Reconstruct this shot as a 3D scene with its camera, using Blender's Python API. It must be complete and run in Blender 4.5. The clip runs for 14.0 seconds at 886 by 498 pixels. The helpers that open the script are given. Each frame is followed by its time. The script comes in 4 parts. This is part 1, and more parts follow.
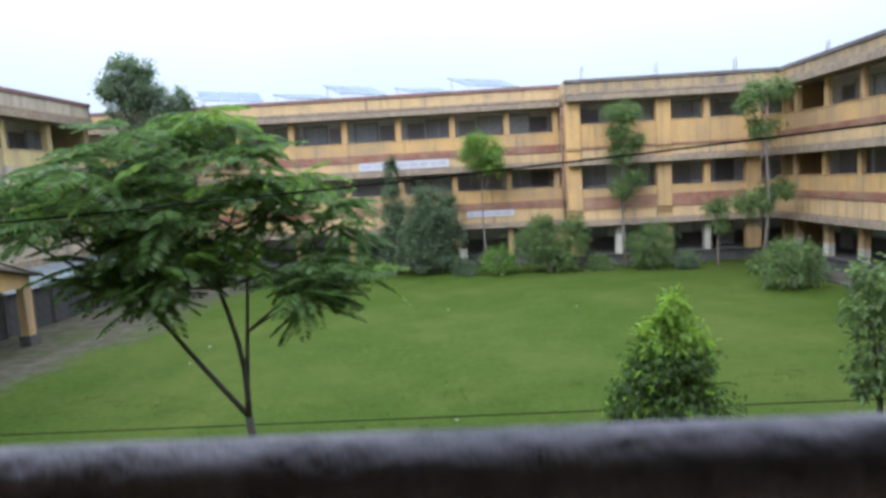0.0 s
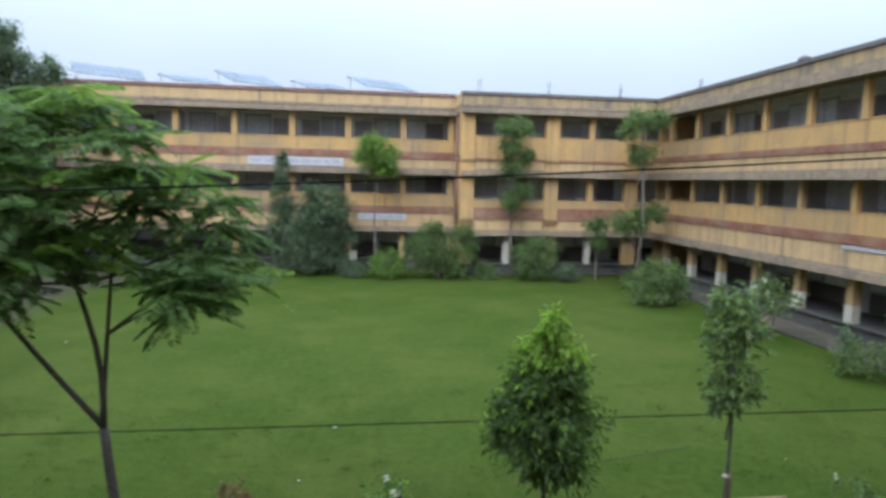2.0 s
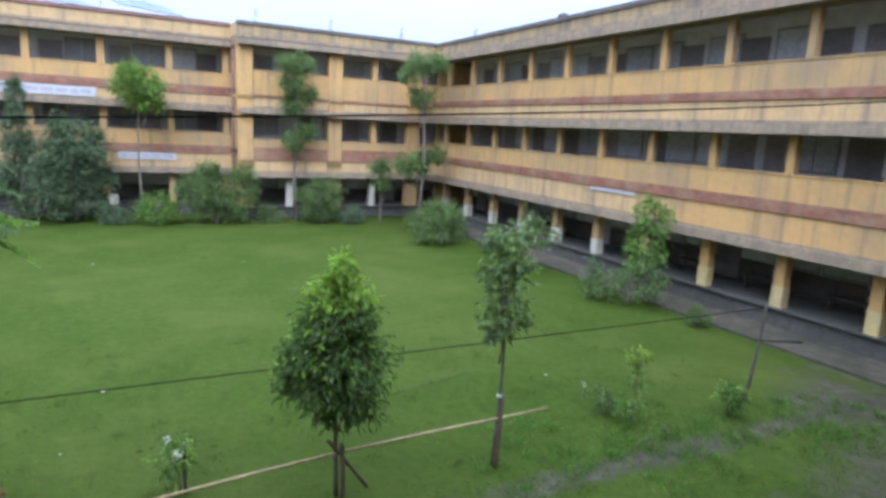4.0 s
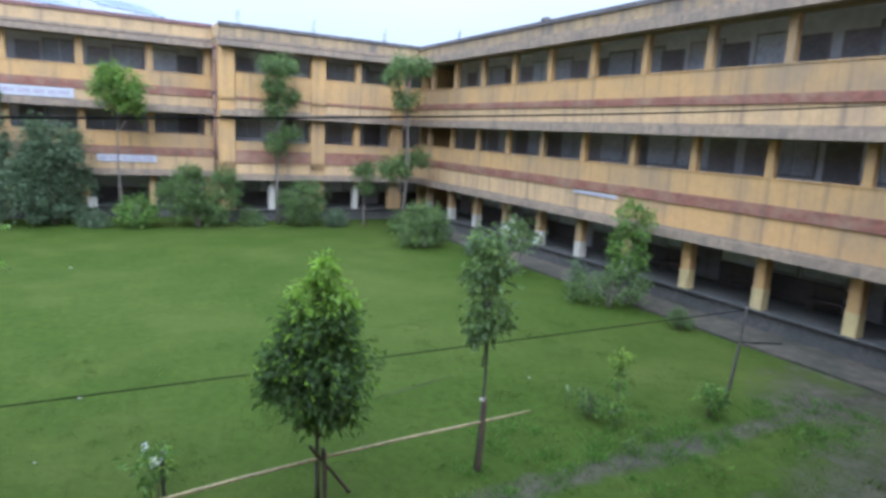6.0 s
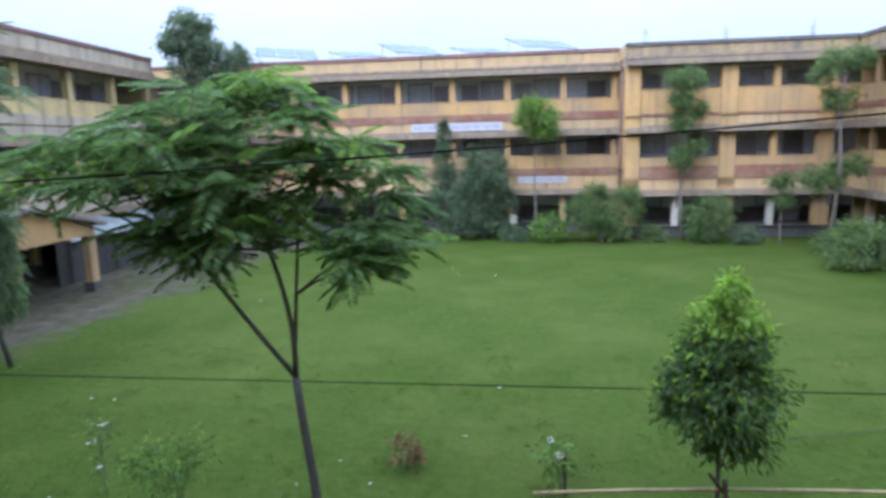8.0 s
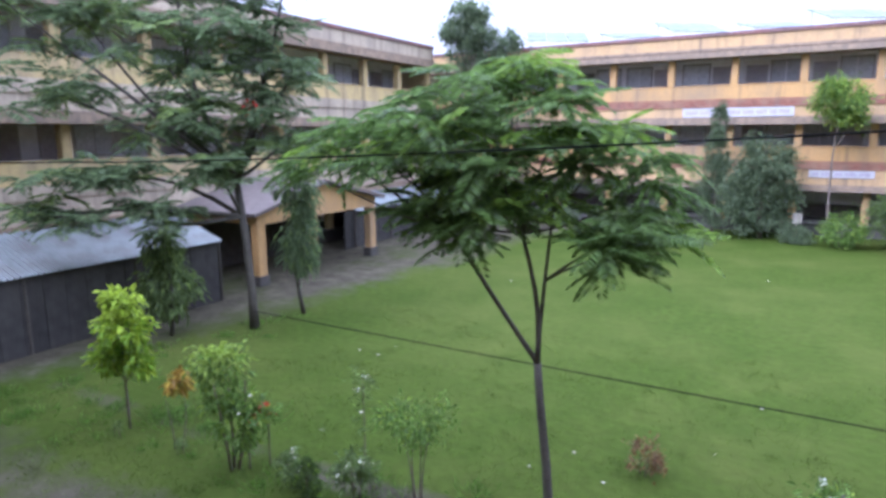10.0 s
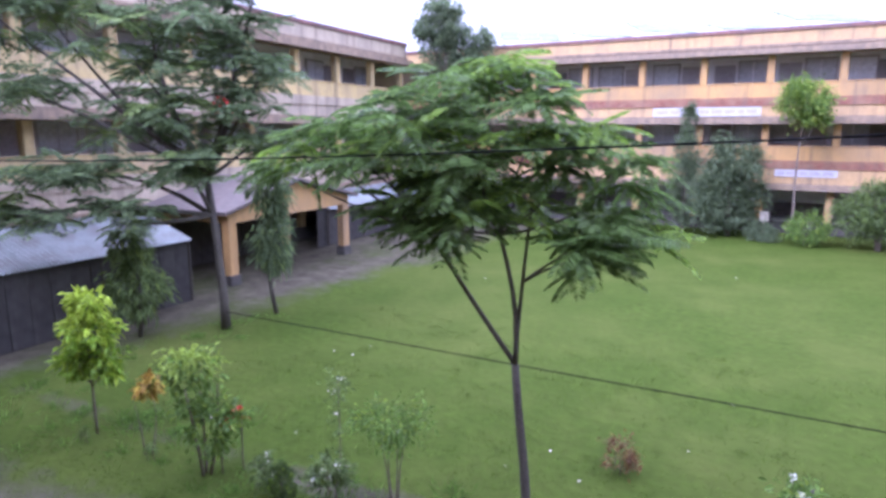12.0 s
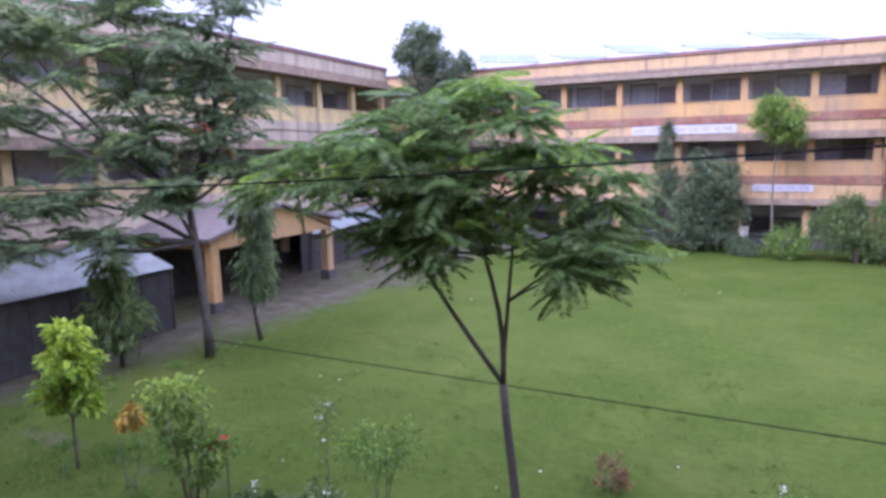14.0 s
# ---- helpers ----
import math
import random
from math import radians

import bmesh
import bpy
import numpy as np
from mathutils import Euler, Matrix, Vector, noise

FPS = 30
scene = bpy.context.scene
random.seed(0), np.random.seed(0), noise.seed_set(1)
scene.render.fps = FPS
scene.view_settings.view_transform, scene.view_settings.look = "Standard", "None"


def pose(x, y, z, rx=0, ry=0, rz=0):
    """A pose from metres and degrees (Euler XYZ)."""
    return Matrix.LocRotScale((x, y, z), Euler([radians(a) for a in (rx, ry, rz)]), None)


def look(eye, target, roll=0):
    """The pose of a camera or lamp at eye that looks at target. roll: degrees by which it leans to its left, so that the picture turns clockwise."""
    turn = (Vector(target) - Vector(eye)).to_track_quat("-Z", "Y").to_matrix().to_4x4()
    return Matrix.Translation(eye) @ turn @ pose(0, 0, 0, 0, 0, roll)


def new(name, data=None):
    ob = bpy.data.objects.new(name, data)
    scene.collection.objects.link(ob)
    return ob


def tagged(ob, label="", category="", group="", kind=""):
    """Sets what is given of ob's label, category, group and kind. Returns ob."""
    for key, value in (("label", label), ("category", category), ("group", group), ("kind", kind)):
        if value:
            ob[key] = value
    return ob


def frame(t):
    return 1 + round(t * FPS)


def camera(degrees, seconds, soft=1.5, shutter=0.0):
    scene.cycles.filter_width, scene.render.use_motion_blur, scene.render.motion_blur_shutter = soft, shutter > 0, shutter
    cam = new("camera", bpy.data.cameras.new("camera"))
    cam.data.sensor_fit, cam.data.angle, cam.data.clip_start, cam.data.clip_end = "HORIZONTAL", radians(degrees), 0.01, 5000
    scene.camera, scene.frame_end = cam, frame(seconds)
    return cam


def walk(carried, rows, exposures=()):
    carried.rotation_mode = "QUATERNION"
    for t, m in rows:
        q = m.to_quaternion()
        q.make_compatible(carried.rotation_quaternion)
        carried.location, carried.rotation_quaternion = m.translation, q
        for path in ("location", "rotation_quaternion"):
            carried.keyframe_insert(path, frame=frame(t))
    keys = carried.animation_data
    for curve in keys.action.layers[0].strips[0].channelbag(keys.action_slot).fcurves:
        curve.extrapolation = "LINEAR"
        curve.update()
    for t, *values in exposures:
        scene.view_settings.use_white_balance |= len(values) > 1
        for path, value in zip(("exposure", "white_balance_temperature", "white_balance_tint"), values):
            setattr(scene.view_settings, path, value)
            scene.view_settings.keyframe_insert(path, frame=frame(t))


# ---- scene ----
# camera: seconds, x, y, z, yaw to the left, pitch up, roll
PATH = [
    (0.000, 0.046, -0.215, 5.335, 2.41, -6.14, -3.17),
    (0.033, 0.046, -0.213, 5.345, 2.46, -6.17, -3.11),
    (0.100, 0.046, -0.060, 5.345, 2.55, -6.21, -3.00),
    (0.250, 0.046, -0.050, 5.345, 2.76, -6.31, -2.73),
    (0.500, 0.050, -0.057, 5.369, 3.12, -6.49, -2.29),
    (1.000, 0.054, -0.089, 5.391, 1.52, -6.53, -0.22),
    (1.500, 0.058, -0.087, 5.399, -2.69, -6.02, 0.39),
    (2.000, 0.050, -0.065, 5.396, -7.68, -6.10, 1.27),
    (2.500, 0.056, -0.025, 5.395, -13.72, -6.04, 2.31),
    (3.000, 0.075, 0.013, 5.394, -17.48, -8.30, 1.32),
    (3.500, 0.059, 0.021, 5.403, -21.97, -9.55, 1.99),
    (4.000, 0.046, 0.036, 5.412, -27.46, -10.71, 2.93),
    (4.200, 0.044, 0.040, 5.413, -28.66, -11.18, 1.93),
    (4.750, 0.080, 0.070, 5.408, -31.20, -11.20, 2.20),
    (5.300, 0.080, 0.070, 5.408, -32.60, -11.00, 2.60),
    (5.850, 0.080, 0.070, 5.408, -30.20, -10.50, 2.90),
    (6.300, 0.099, 0.012, 5.401, -24.43, -10.14, 2.96),
    (6.500, 0.087, 0.006, 5.402, -19.80, -10.00, 1.97),
    (7.000, 0.037, -0.024, 5.405, -6.53, -9.12, 0.53),
    (7.500, 0.012, -0.067, 5.408, -0.73, -8.25, -1.02),
    (8.000, 0.017, -0.074, 5.403, 6.98, -9.39, -1.41),
    (8.500, 0.016, -0.033, 5.402, 13.51, -8.97, 0.57),
    (9.000, 0.020, 0.047, 5.402, 23.86, -6.60, -3.10),
    (9.200, 0.022, 0.080, 5.402, 26.20, -7.94, -2.30),
    (9.600, -0.010, 0.090, 5.405, 28.90, -9.30, -1.30),
    (10.200, -0.050, 0.105, 5.410, 30.30, -11.00, 0.00),
    (10.800, -0.090, 0.120, 5.416, 29.80, -11.90, 0.80),
    (11.300, -0.116, 0.129, 5.423, 29.09, -11.95, 1.08),
    (11.500, -0.116, 0.130, 5.428, 28.90, -11.84, 0.97),
    (12.000, -0.118, 0.134, 5.444, 27.53, -10.69, -0.00),
    (12.500, -0.122, 0.143, 5.451, 27.10, -10.06, -0.94),
    (13.000, -0.127, 0.143, 5.448, 26.52, -9.09, -1.47),
    (13.500, -0.122, 0.133, 5.440, 26.34, -8.87, -1.27),
    (14.000, -0.114, 0.122, 5.436, 26.08, -8.71, -1.14),
]

def aim(x, y, z, yaw, pitch, roll):
    a, b = radians(yaw), radians(pitch)
    way = Vector((-math.sin(a) * math.cos(b), math.cos(a) * math.cos(b), math.sin(b)))
    eye = Vector((x, y, z))
    return look(eye, eye + way, roll)


cam = camera(70.4, 14.0, soft=3.3, shutter=0.4)
walk(cam, [(row[0], aim(*row[1:])) for row in PATH],
     exposures=[(0.0, 0.84, 5250, 13), (1.5, 0.57, 5250, 11), (3.0, 0.66, 5200, 9), (4.0, 0.96, 5000, 14), (6.5, 0.9, 4820, 15), (8.0, 0.92, 4820, 17), (9.0, 1.04, 4920, 21), (11.5, 1.53, 4930, 42), (12.5, 1.35, 4930, 44), (14.0, 1.2, 5000, 44)])

# ---- world and light: heavy rain clouds, no direct sun ----
world = bpy.data.worlds.new("rain_sky")
scene.world = world
world.use_nodes = True
wt = world.node_tree
wt.nodes.clear()
sky = wt.nodes.new("ShaderNodeTexSky")
sky.sky_type = "NISHITA"
sky.sun_disc = False
sky.sun_elevation, sky.sun_rotation = radians(40), radians(208)
sky.air_density, sky.dust_density, sky.ozone_density = 1.0, 6.0, 1.0
cloud = wt.nodes.new("ShaderNodeTexNoise")
cloud.inputs["Scale"].default_value, cloud.inputs["Detail"].default_value = 1.4, 3.0
ramp = wt.nodes.new("ShaderNodeValToRGB")
ramp.color_ramp.elements[0].position, ramp.color_ramp.elements[0].color = 0.3, (11.9, 12.2, 12.1, 1)
ramp.color_ramp.elements[1].position, ramp.color_ramp.elements[1].color = 0.75, (13.8, 14.1, 14.0, 1)
mixs = wt.nodes.new("ShaderNodeMixRGB")
mixs.inputs[0].default_value = 0.88
back = wt.nodes.new("ShaderNodeBackground")
back.inputs["Strength"].default_value = 0.118
wout = wt.nodes.new("ShaderNodeOutputWorld")
coord = wt.nodes.new("ShaderNodeTexCoord")
wt.links.new(coord.outputs["Generated"], cloud.inputs["Vector"])
wt.links.new(cloud.outputs["Fac"], ramp.inputs[0])
wt.links.new(sky.outputs[0], mixs.inputs[1])
wt.links.new(ramp.outputs[0], mixs.inputs[2])
# an overcast sky is about three times brighter overhead than at the horizon
height = wt.nodes.new("ShaderNodeSeparateXYZ")
wt.links.new(coord.outputs["Generated"], height.inputs[0])
rise = wt.nodes.new("ShaderNodeMapRange")
rise.inputs[1].default_value, rise.inputs[2].default_value, rise.inputs[3].default_value, rise.inputs[4].default_value = 0.0, 1.0, 0.37, 1.66
rise.interpolation_type = "SMOOTHERSTEP"
wt.links.new(height.outputs["Z"], rise.inputs[0])
dome = wt.nodes.new("ShaderNodeVectorMath")
dome.operation = "SCALE"
wt.links.new(mixs.outputs[0], dome.inputs[0])
wt.links.new(rise.outputs[0], dome.inputs["Scale"])
wt.links.new(dome.outputs[0], back.inputs["Color"])
wt.links.new(back.outputs[0], wout.inputs["Surface"])
sun = new("sun", bpy.data.lights.new("sun", "SUN"))
sun.data.energy, sun.data.angle, sun.data.color = 1.5, radians(40), (1.0, 0.98, 0.95)
sun.matrix_world = look((-14, -26, 25), (0, 0, 0))


# ---- materials ----
def material(name, base, rough=0.7, vary=0.25, grain=9.0, stain=None, stain_amount=0.0, stain_scale=0.6, stretch=(1, 1, 1),
             bump=0.15, per_object=0.0, per_island=0.0, metal=0.0, translucent=0.0, space="Object", spec=0.4, streak=None):
    """Base colour with fine grain, blotches of a second colour, and fine relief; optional change from object to object or leaf to leaf."""
    m = bpy.data.materials.new(name)
    m.use_nodes = True
    nt = m.node_tree
    n, link = nt.nodes, nt.links.new
    bsdf = n["Principled BSDF"]
    bsdf.inputs["Roughness"].default_value, bsdf.inputs["Metallic"].default_value = rough, metal
    bsdf.inputs["Specular IOR Level"].default_value = spec
    tc = n.new("ShaderNodeTexCoord")
    if space == "World":
        geo = n.new("ShaderNodeNewGeometry")
        source = geo.outputs["Position"]
    else:
        source = tc.outputs["Object"]
    fine = n.new("ShaderNodeTexNoise")
    fine.inputs["Scale"].default_value, fine.inputs["Detail"].default_value = grain, 5.0
    link(source, fine.inputs["Vector"])
    scale = n.new("ShaderNodeMapRange")
    scale.inputs[1].default_value, scale.inputs[2].default_value = 0.3, 0.7
    scale.inputs[3].default_value, scale.inputs[4].default_value = 1 - vary, 1 + vary
    link(fine.outputs["Fac"], scale.inputs[0])
    value = scale.outputs[0]
    for amount, kind in ((per_object, "object"), (per_island, "island")):
        if amount:
            if kind == "object":
                node = n.new("ShaderNodeObjectInfo")
                out = node.outputs["Random"]
            else:
                node = n.new("ShaderNodeNewGeometry")
                out = node.outputs["Random Per Island"]
            mr = n.new("ShaderNodeMapRange")
            mr.inputs[3].default_value, mr.inputs[4].default_value = 1 - amount, 1 + amount
            link(out, mr.inputs[0])
            mul = n.new("ShaderNodeMath")
            mul.operation = "MULTIPLY"
            link(value, mul.inputs[0])
            link(mr.outputs[0], mul.inputs[1])
            value = mul.outputs[0]
    tint = n.new("ShaderNodeVectorMath")
    tint.operation = "SCALE"
    tint.inputs[0].default_value = base
    link(value, tint.inputs["Scale"])
    colour = tint.outputs[0]
    if stain:
        mp = n.new("ShaderNodeMapping")
        mp.inputs["Scale"].default_value = stretch
        link(source, mp.inputs["Vector"])
        big = n.new("ShaderNodeTexNoise")
        big.inputs["Scale"].default_value, big.inputs["Detail"].default_value = stain_scale, 6.0
        big.inputs["Roughness"].default_value = 0.65
        link(mp.outputs[0], big.inputs["Vector"])
        mr = n.new("ShaderNodeMapRange")
        mr.inputs[1].default_value, mr.inputs[2].default_value = 0.42, 0.68
        mr.inputs[3].default_value, mr.inputs[4].default_value = 0.0, stain_amount
        link(big.outputs["Fac"], mr.inputs[0])
        mix = n.new("ShaderNodeMixRGB")
        mix.inputs[2].default_value = (*stain, 1)
        link(mr.outputs[0], mix.inputs[0])
        link(colour, mix.inputs[1])
        colour = mix.outputs[0]
    if streak:      # thin dark runs of rain water down the face
        mp = n.new("ShaderNodeMapping")
        mp.inputs["Scale"].default_value = (3.4, 3.4, 0.22)
        link(source, mp.inputs["Vector"])
        runs = n.new("ShaderNodeTexNoise")
        runs.inputs["Scale"].default_value, runs.inputs["Detail"].default_value = 1.0, 5.0
        link(mp.outputs[0], runs.inputs["Vector"])
        mr = n.new("ShaderNodeMapRange")
        mr.inputs[1].default_value, mr.inputs[2].default_value, mr.inputs[4].default_value = 0.52, 0.72, streak
        link(runs.outputs["Fac"], mr.inputs[0])
        mix = n.new("ShaderNodeMixRGB")
        mix.inputs[2].default_value = (0.12, 0.098, 0.075, 1)
        link(mr.outputs[0], mix.inputs[0])
        link(colour, mix.inputs[1])
        colour = mix.outputs[0]
    link(colour, bsdf.inputs["Base Color"])
    if bump:
        b = n.new("ShaderNodeBump")
        b.inputs["Strength"].default_value, b.inputs["Distance"].default_value = bump, 0.02
        link(fine.outputs["Fac"], b.inputs["Height"])
        link(b.outputs[0], bsdf.inputs["Normal"])
    if translucent:
        tr = n.new("ShaderNodeBsdfTranslucent")
        link(colour, tr.inputs["Color"])
        ms = n.new("ShaderNodeMixShader")
        ms.inputs[0].default_value = translucent
        link(bsdf.outputs[0], ms.inputs[1])
        link(tr.outputs[0], ms.inputs[2])
        link(ms.outputs[0], n["Material Output"].inputs["Surface"])
    return m


YELLOW = material("yellow_limewash", (0.45, 0.275, 0.1), 0.8, 0.07, 6, (0.24, 0.18, 0.11), 0.85, 0.38, (1, 1, 0.6), space="World", streak=0.5)
CREAM = material("cream_limewash", (0.45, 0.305, 0.14), 0.8, 0.1, 6, (0.27, 0.2, 0.13), 0.5, 0.9, (1, 1, 0.4), space="World", streak=0.6)
FADED = material("faded_cream_limewash", (0.5, 0.385, 0.165), 0.8, 0.1, 6, (0.24, 0.2, 0.15), 0.65, 0.5, (1, 1, 0.5), space="World", streak=0.6)
TAN = material("rain_stained_tan_limewash", (0.33, 0.235, 0.115), 0.8, 0.15, 5, (0.13, 0.11, 0.09), 0.9, 0.8, (1.5, 1.5, 0.3), space="World", streak=0.7)
DARK_COPING = material("blackened_coping", (0.12, 0.105, 0.095), 0.75, 0.25, 5, (0.07, 0.06, 0.055), 0.6, 0.8, space="World")
PALE = material("pale_limewash", (0.43, 0.36, 0.25), 0.8, 0.1, 6, (0.22, 0.19, 0.15), 0.6, 0.9, (1, 1, 0.4), space="World", streak=0.6)
MAROON = material("maroon_band_paint", (0.2, 0.082, 0.05), 0.7, 0.25, 5, (0.27, 0.17, 0.1), 0.9, 0.9, (1, 1, 1.6), space="World", streak=0.4)
STAINED = material("rain_stained_concrete", (0.26, 0.195, 0.125), 0.8, 0.2, 5, (0.16, 0.125, 0.095), 0.75, 1.0, (1, 1, 0.5), space="World", streak=0.75)
CAPPING = material("dark_coping", (0.2, 0.1, 0.085), 0.75, 0.25, 5, (0.1, 0.085, 0.08), 0.7, 0.8, space="World")
INNER = material("corridor_wall_paint", (0.8, 0.8, 0.82), 0.75, 0.1, 3, (0.55, 0.54, 0.55), 0.5, 0.8, space="World")
SOFFIT = material("soffit_whitewash", (0.75, 0.73, 0.7), 0.8, 0.15, 4, (0.25, 0.23, 0.21), 0.5, 0.8, space="World")
FLOORING = material("cement_floor", (0.26, 0.25, 0.235), 0.7, 0.2, 5, (0.12, 0.11, 0.1), 0.6, 0.8, space="World")
PLINTH = material("dark_plinth", (0.075, 0.068, 0.058), 0.85, 0.3, 6, (0.05, 0.052, 0.042), 0.8, 1.2, space="World")
WHITEWASH = material("whitewashed_pillar", (0.45, 0.41, 0.33), 0.8, 0.12, 6, (0.35, 0.31, 0.24), 0.6, 1.6, space="World", streak=0.5)
DADO = material("dark_oil_paint_dado", (0.085, 0.07, 0.062), 0.6, 0.2, 5, (0.05, 0.045, 0.04), 0.6, 1.0, space="World")
DOOR = material("dark_door_paint", (0.3, 0.28, 0.28), 0.5, 0.2, 8, per_object=0.35)
SHUTTER = material("grey_blue_shutter", (0.58, 0.6, 0.63), 0.5, 0.2, 8, per_object=0.3)
GRILLE = material("black_iron", (0.02, 0.02, 0.022), 0.35, 0.3, 30, (0.09, 0.04, 0.025), 0.4, 6.0, spec=0.6)
APRON = material("wet_cement_apron", (0.08, 0.067, 0.047), 0.75, 0.35, 3, (0.034, 0.036, 0.022), 0.9, 0.6, space="World", bump=0.2, spec=0.2)
BANNER = material("faded_white_banner", (0.4, 0.395, 0.38), 0.6, 0.1, 3, (0.42, 0.4, 0.44), 0.5, 1.2)
PRINT = material("banner_print", (0.33, 0.3, 0.33), 0.6, 0.25, 12)
SOLAR = material("solar_glass", (0.11, 0.135, 0.165), 0.45, 0.1, 3, per_object=0.1, spec=0.25)
STEEL = material("galvanised_steel", (0.4, 0.42, 0.43), 0.45, 0.15, 9, metal=0.6)
SHEET = material("corrugated_sheet", (0.2, 0.225, 0.215), 0.4, 0.15, 2, (0.12, 0.1, 0.09), 0.7, 0.9, metal=0.15)
TILE_ROOF = material("weathered_porch_roof", (0.13, 0.105, 0.09), 0.7, 0.25, 4, (0.1, 0.09, 0.08), 0.6, 1.0)
CABLE = material("black_cable", (0.006, 0.006, 0.006), 0.95, 0.2, 20, spec=0.05)
RAILING = material("worn_grey_iron_paint", (0.22, 0.195, 0.215), 0.75, 0.4, 40, (0.36, 0.32, 0.33), 0.8, 9.0, (0.35, 1, 1), spec=0.4, bump=0.5)
BAMBOO = material("split_bamboo", (0.3, 0.23, 0.105), 0.6, 0.25, 14, (0.14, 0.1, 0.06), 0.6, 4.0)
STAKE = material("brown_stake_wood", (0.1, 0.065, 0.042), 0.85, 0.3, 18, (0.05, 0.04, 0.03), 0.6, 4.0, bump=0.4)
BENCH_WOOD = material("dark_bench_wood", (0.07, 0.05, 0.04), 0.6, 0.25, 12, (0.04, 0.03, 0.025), 0.5, 3.0)
DARK_FILL = material("dark_interior_fill", (0.04, 0.038, 0.033), 0.9, 0.3, 3, (0.07, 0.062, 0.05), 0.5, 1.2, (1, 3, 0.3), per_object=0.25)
BARK = material("grey_brown_bark", (0.12, 0.095, 0.07), 0.85, 0.35, 22, (0.2, 0.19, 0.16), 0.5, 3.0, bump=0.6)
BARK_DARK = material("dark_wet_bark", (0.06, 0.05, 0.04), 0.8, 0.35, 22, (0.1, 0.1, 0.07), 0.5, 3.0, bump=0.6)


# ---- mesh helpers ----
class Solid:
    """Collects boxes, tubes and faces for one mesh."""

    def __init__(self):
        self.v, self.f = [], []

    def box(self, a, b):
        (x0, y0, z0), (x1, y1, z1) = [min(p) for p in zip(a, b)], [max(p) for p in zip(a, b)]
        k = len(self.v)
        self.v += [(x0, y0, z0), (x1, y0, z0), (x1, y1, z0), (x0, y1, z0), (x0, y0, z1), (x1, y0, z1), (x1, y1, z1), (x0, y1, z1)]
        self.f += [(k, k + 3, k + 2, k + 1), (k + 4, k + 5, k + 6, k + 7), (k, k + 1, k + 5, k + 4), (k + 1, k + 2, k + 6, k + 5),
                   (k + 2, k + 3, k + 7, k + 6), (k + 3, k, k + 4, k + 7)]
        return self

    def chamfered(self, a, b, c):
        """An upright box whose four upright edges are cut by c."""
        (x0, y0, z0), (x1, y1, z1) = a, b
        ring = [(x0 + c, y0), (x1 - c, y0), (x1, y0 + c), (x1, y1 - c), (x1 - c, y1), (x0 + c, y1), (x0, y1 - c), (x0, y0 + c)]
        k = len(self.v)
        self.v += [(x, y, z0) for x, y in ring] + [(x, y, z1) for x, y in ring]
        self.f += [(k + i, k + (i + 1) % 8, k + 8 + (i + 1) % 8, k + 8 + i) for i in range(8)]
        self.f += [tuple(k + 8 + i for i in range(8)), tuple(k + 7 - i for i in range(8))]
        return self

    def prism(self, outline, y0, y1):
        """An outline in x and z, drawn out along y."""
        k, n = len(self.v), len(outline)
        self.v += [(x, y0, z) for x, z in outline] + [(x, y1, z) for x, z in outline]
        self.f += [(k + i, k + (i + 1) % n, k + n + (i + 1) % n, k + n + i) for i in range(n)]
        self.f += [tuple(k + n - 1 - i for i in range(n)), tuple(k + n + i for i in range(n))]
        return self

    def tube(self, points, radii, sides=7):
        """A round limb through points with a radius at each."""
        k = len(self.v)
        pts = [Vector(p) for p in points]
        for i, p in enumerate(pts):
            d = (pts[min(i + 1, len(pts) - 1)] - pts[max(i - 1, 0)]).normalized()
            s = d.cross(Vector((0.31, 0.95, 0.05)) if abs(d.z) > 0.5 else Vector((0, 0, 1))).normalized()
            t = d.cross(s)
            for j in range(sides):
                a = math.tau * j / sides
                self.v.append(tuple(p + (s * math.cos(a) + t * math.sin(a)) * radii[i]))
        for i in range(len(pts) - 1):
            for j in range(sides):
                q, r = k + i * sides + j, k + i * sides + (j + 1) % sides
                self.f.append((q, r, r + sides, q + sides))
        self.f.append(tuple(k + sides - 1 - j for j in range(sides)))
        self.f.append(tuple(k + (len(pts) - 1) * sides + j for j in range(sides)))
        return self

    def mesh(self, name, mat, smooth=False):
        me = bpy.data.meshes.new(name)
        me.from_pydata(self.v, [], self.f)
        me.materials.append(mat)
        if smooth:
            me.polygons.foreach_set("use_smooth", [True] * len(me.polygons))
        me.update()
        return me


def part(name, data, parent, label="", m=None):
    ob = new(name, data)
    ob.parent = parent
    if m is not None:
        ob.matrix_local = m
    return tagged(ob, label)


def thing(name, label, category, at=None, group="", kind=""):
    ob = new(name)
    ob.empty_display_size = 0.2
    if at is not None:
        ob.matrix_world = at
    return tagged(ob, label, category, group, kind)


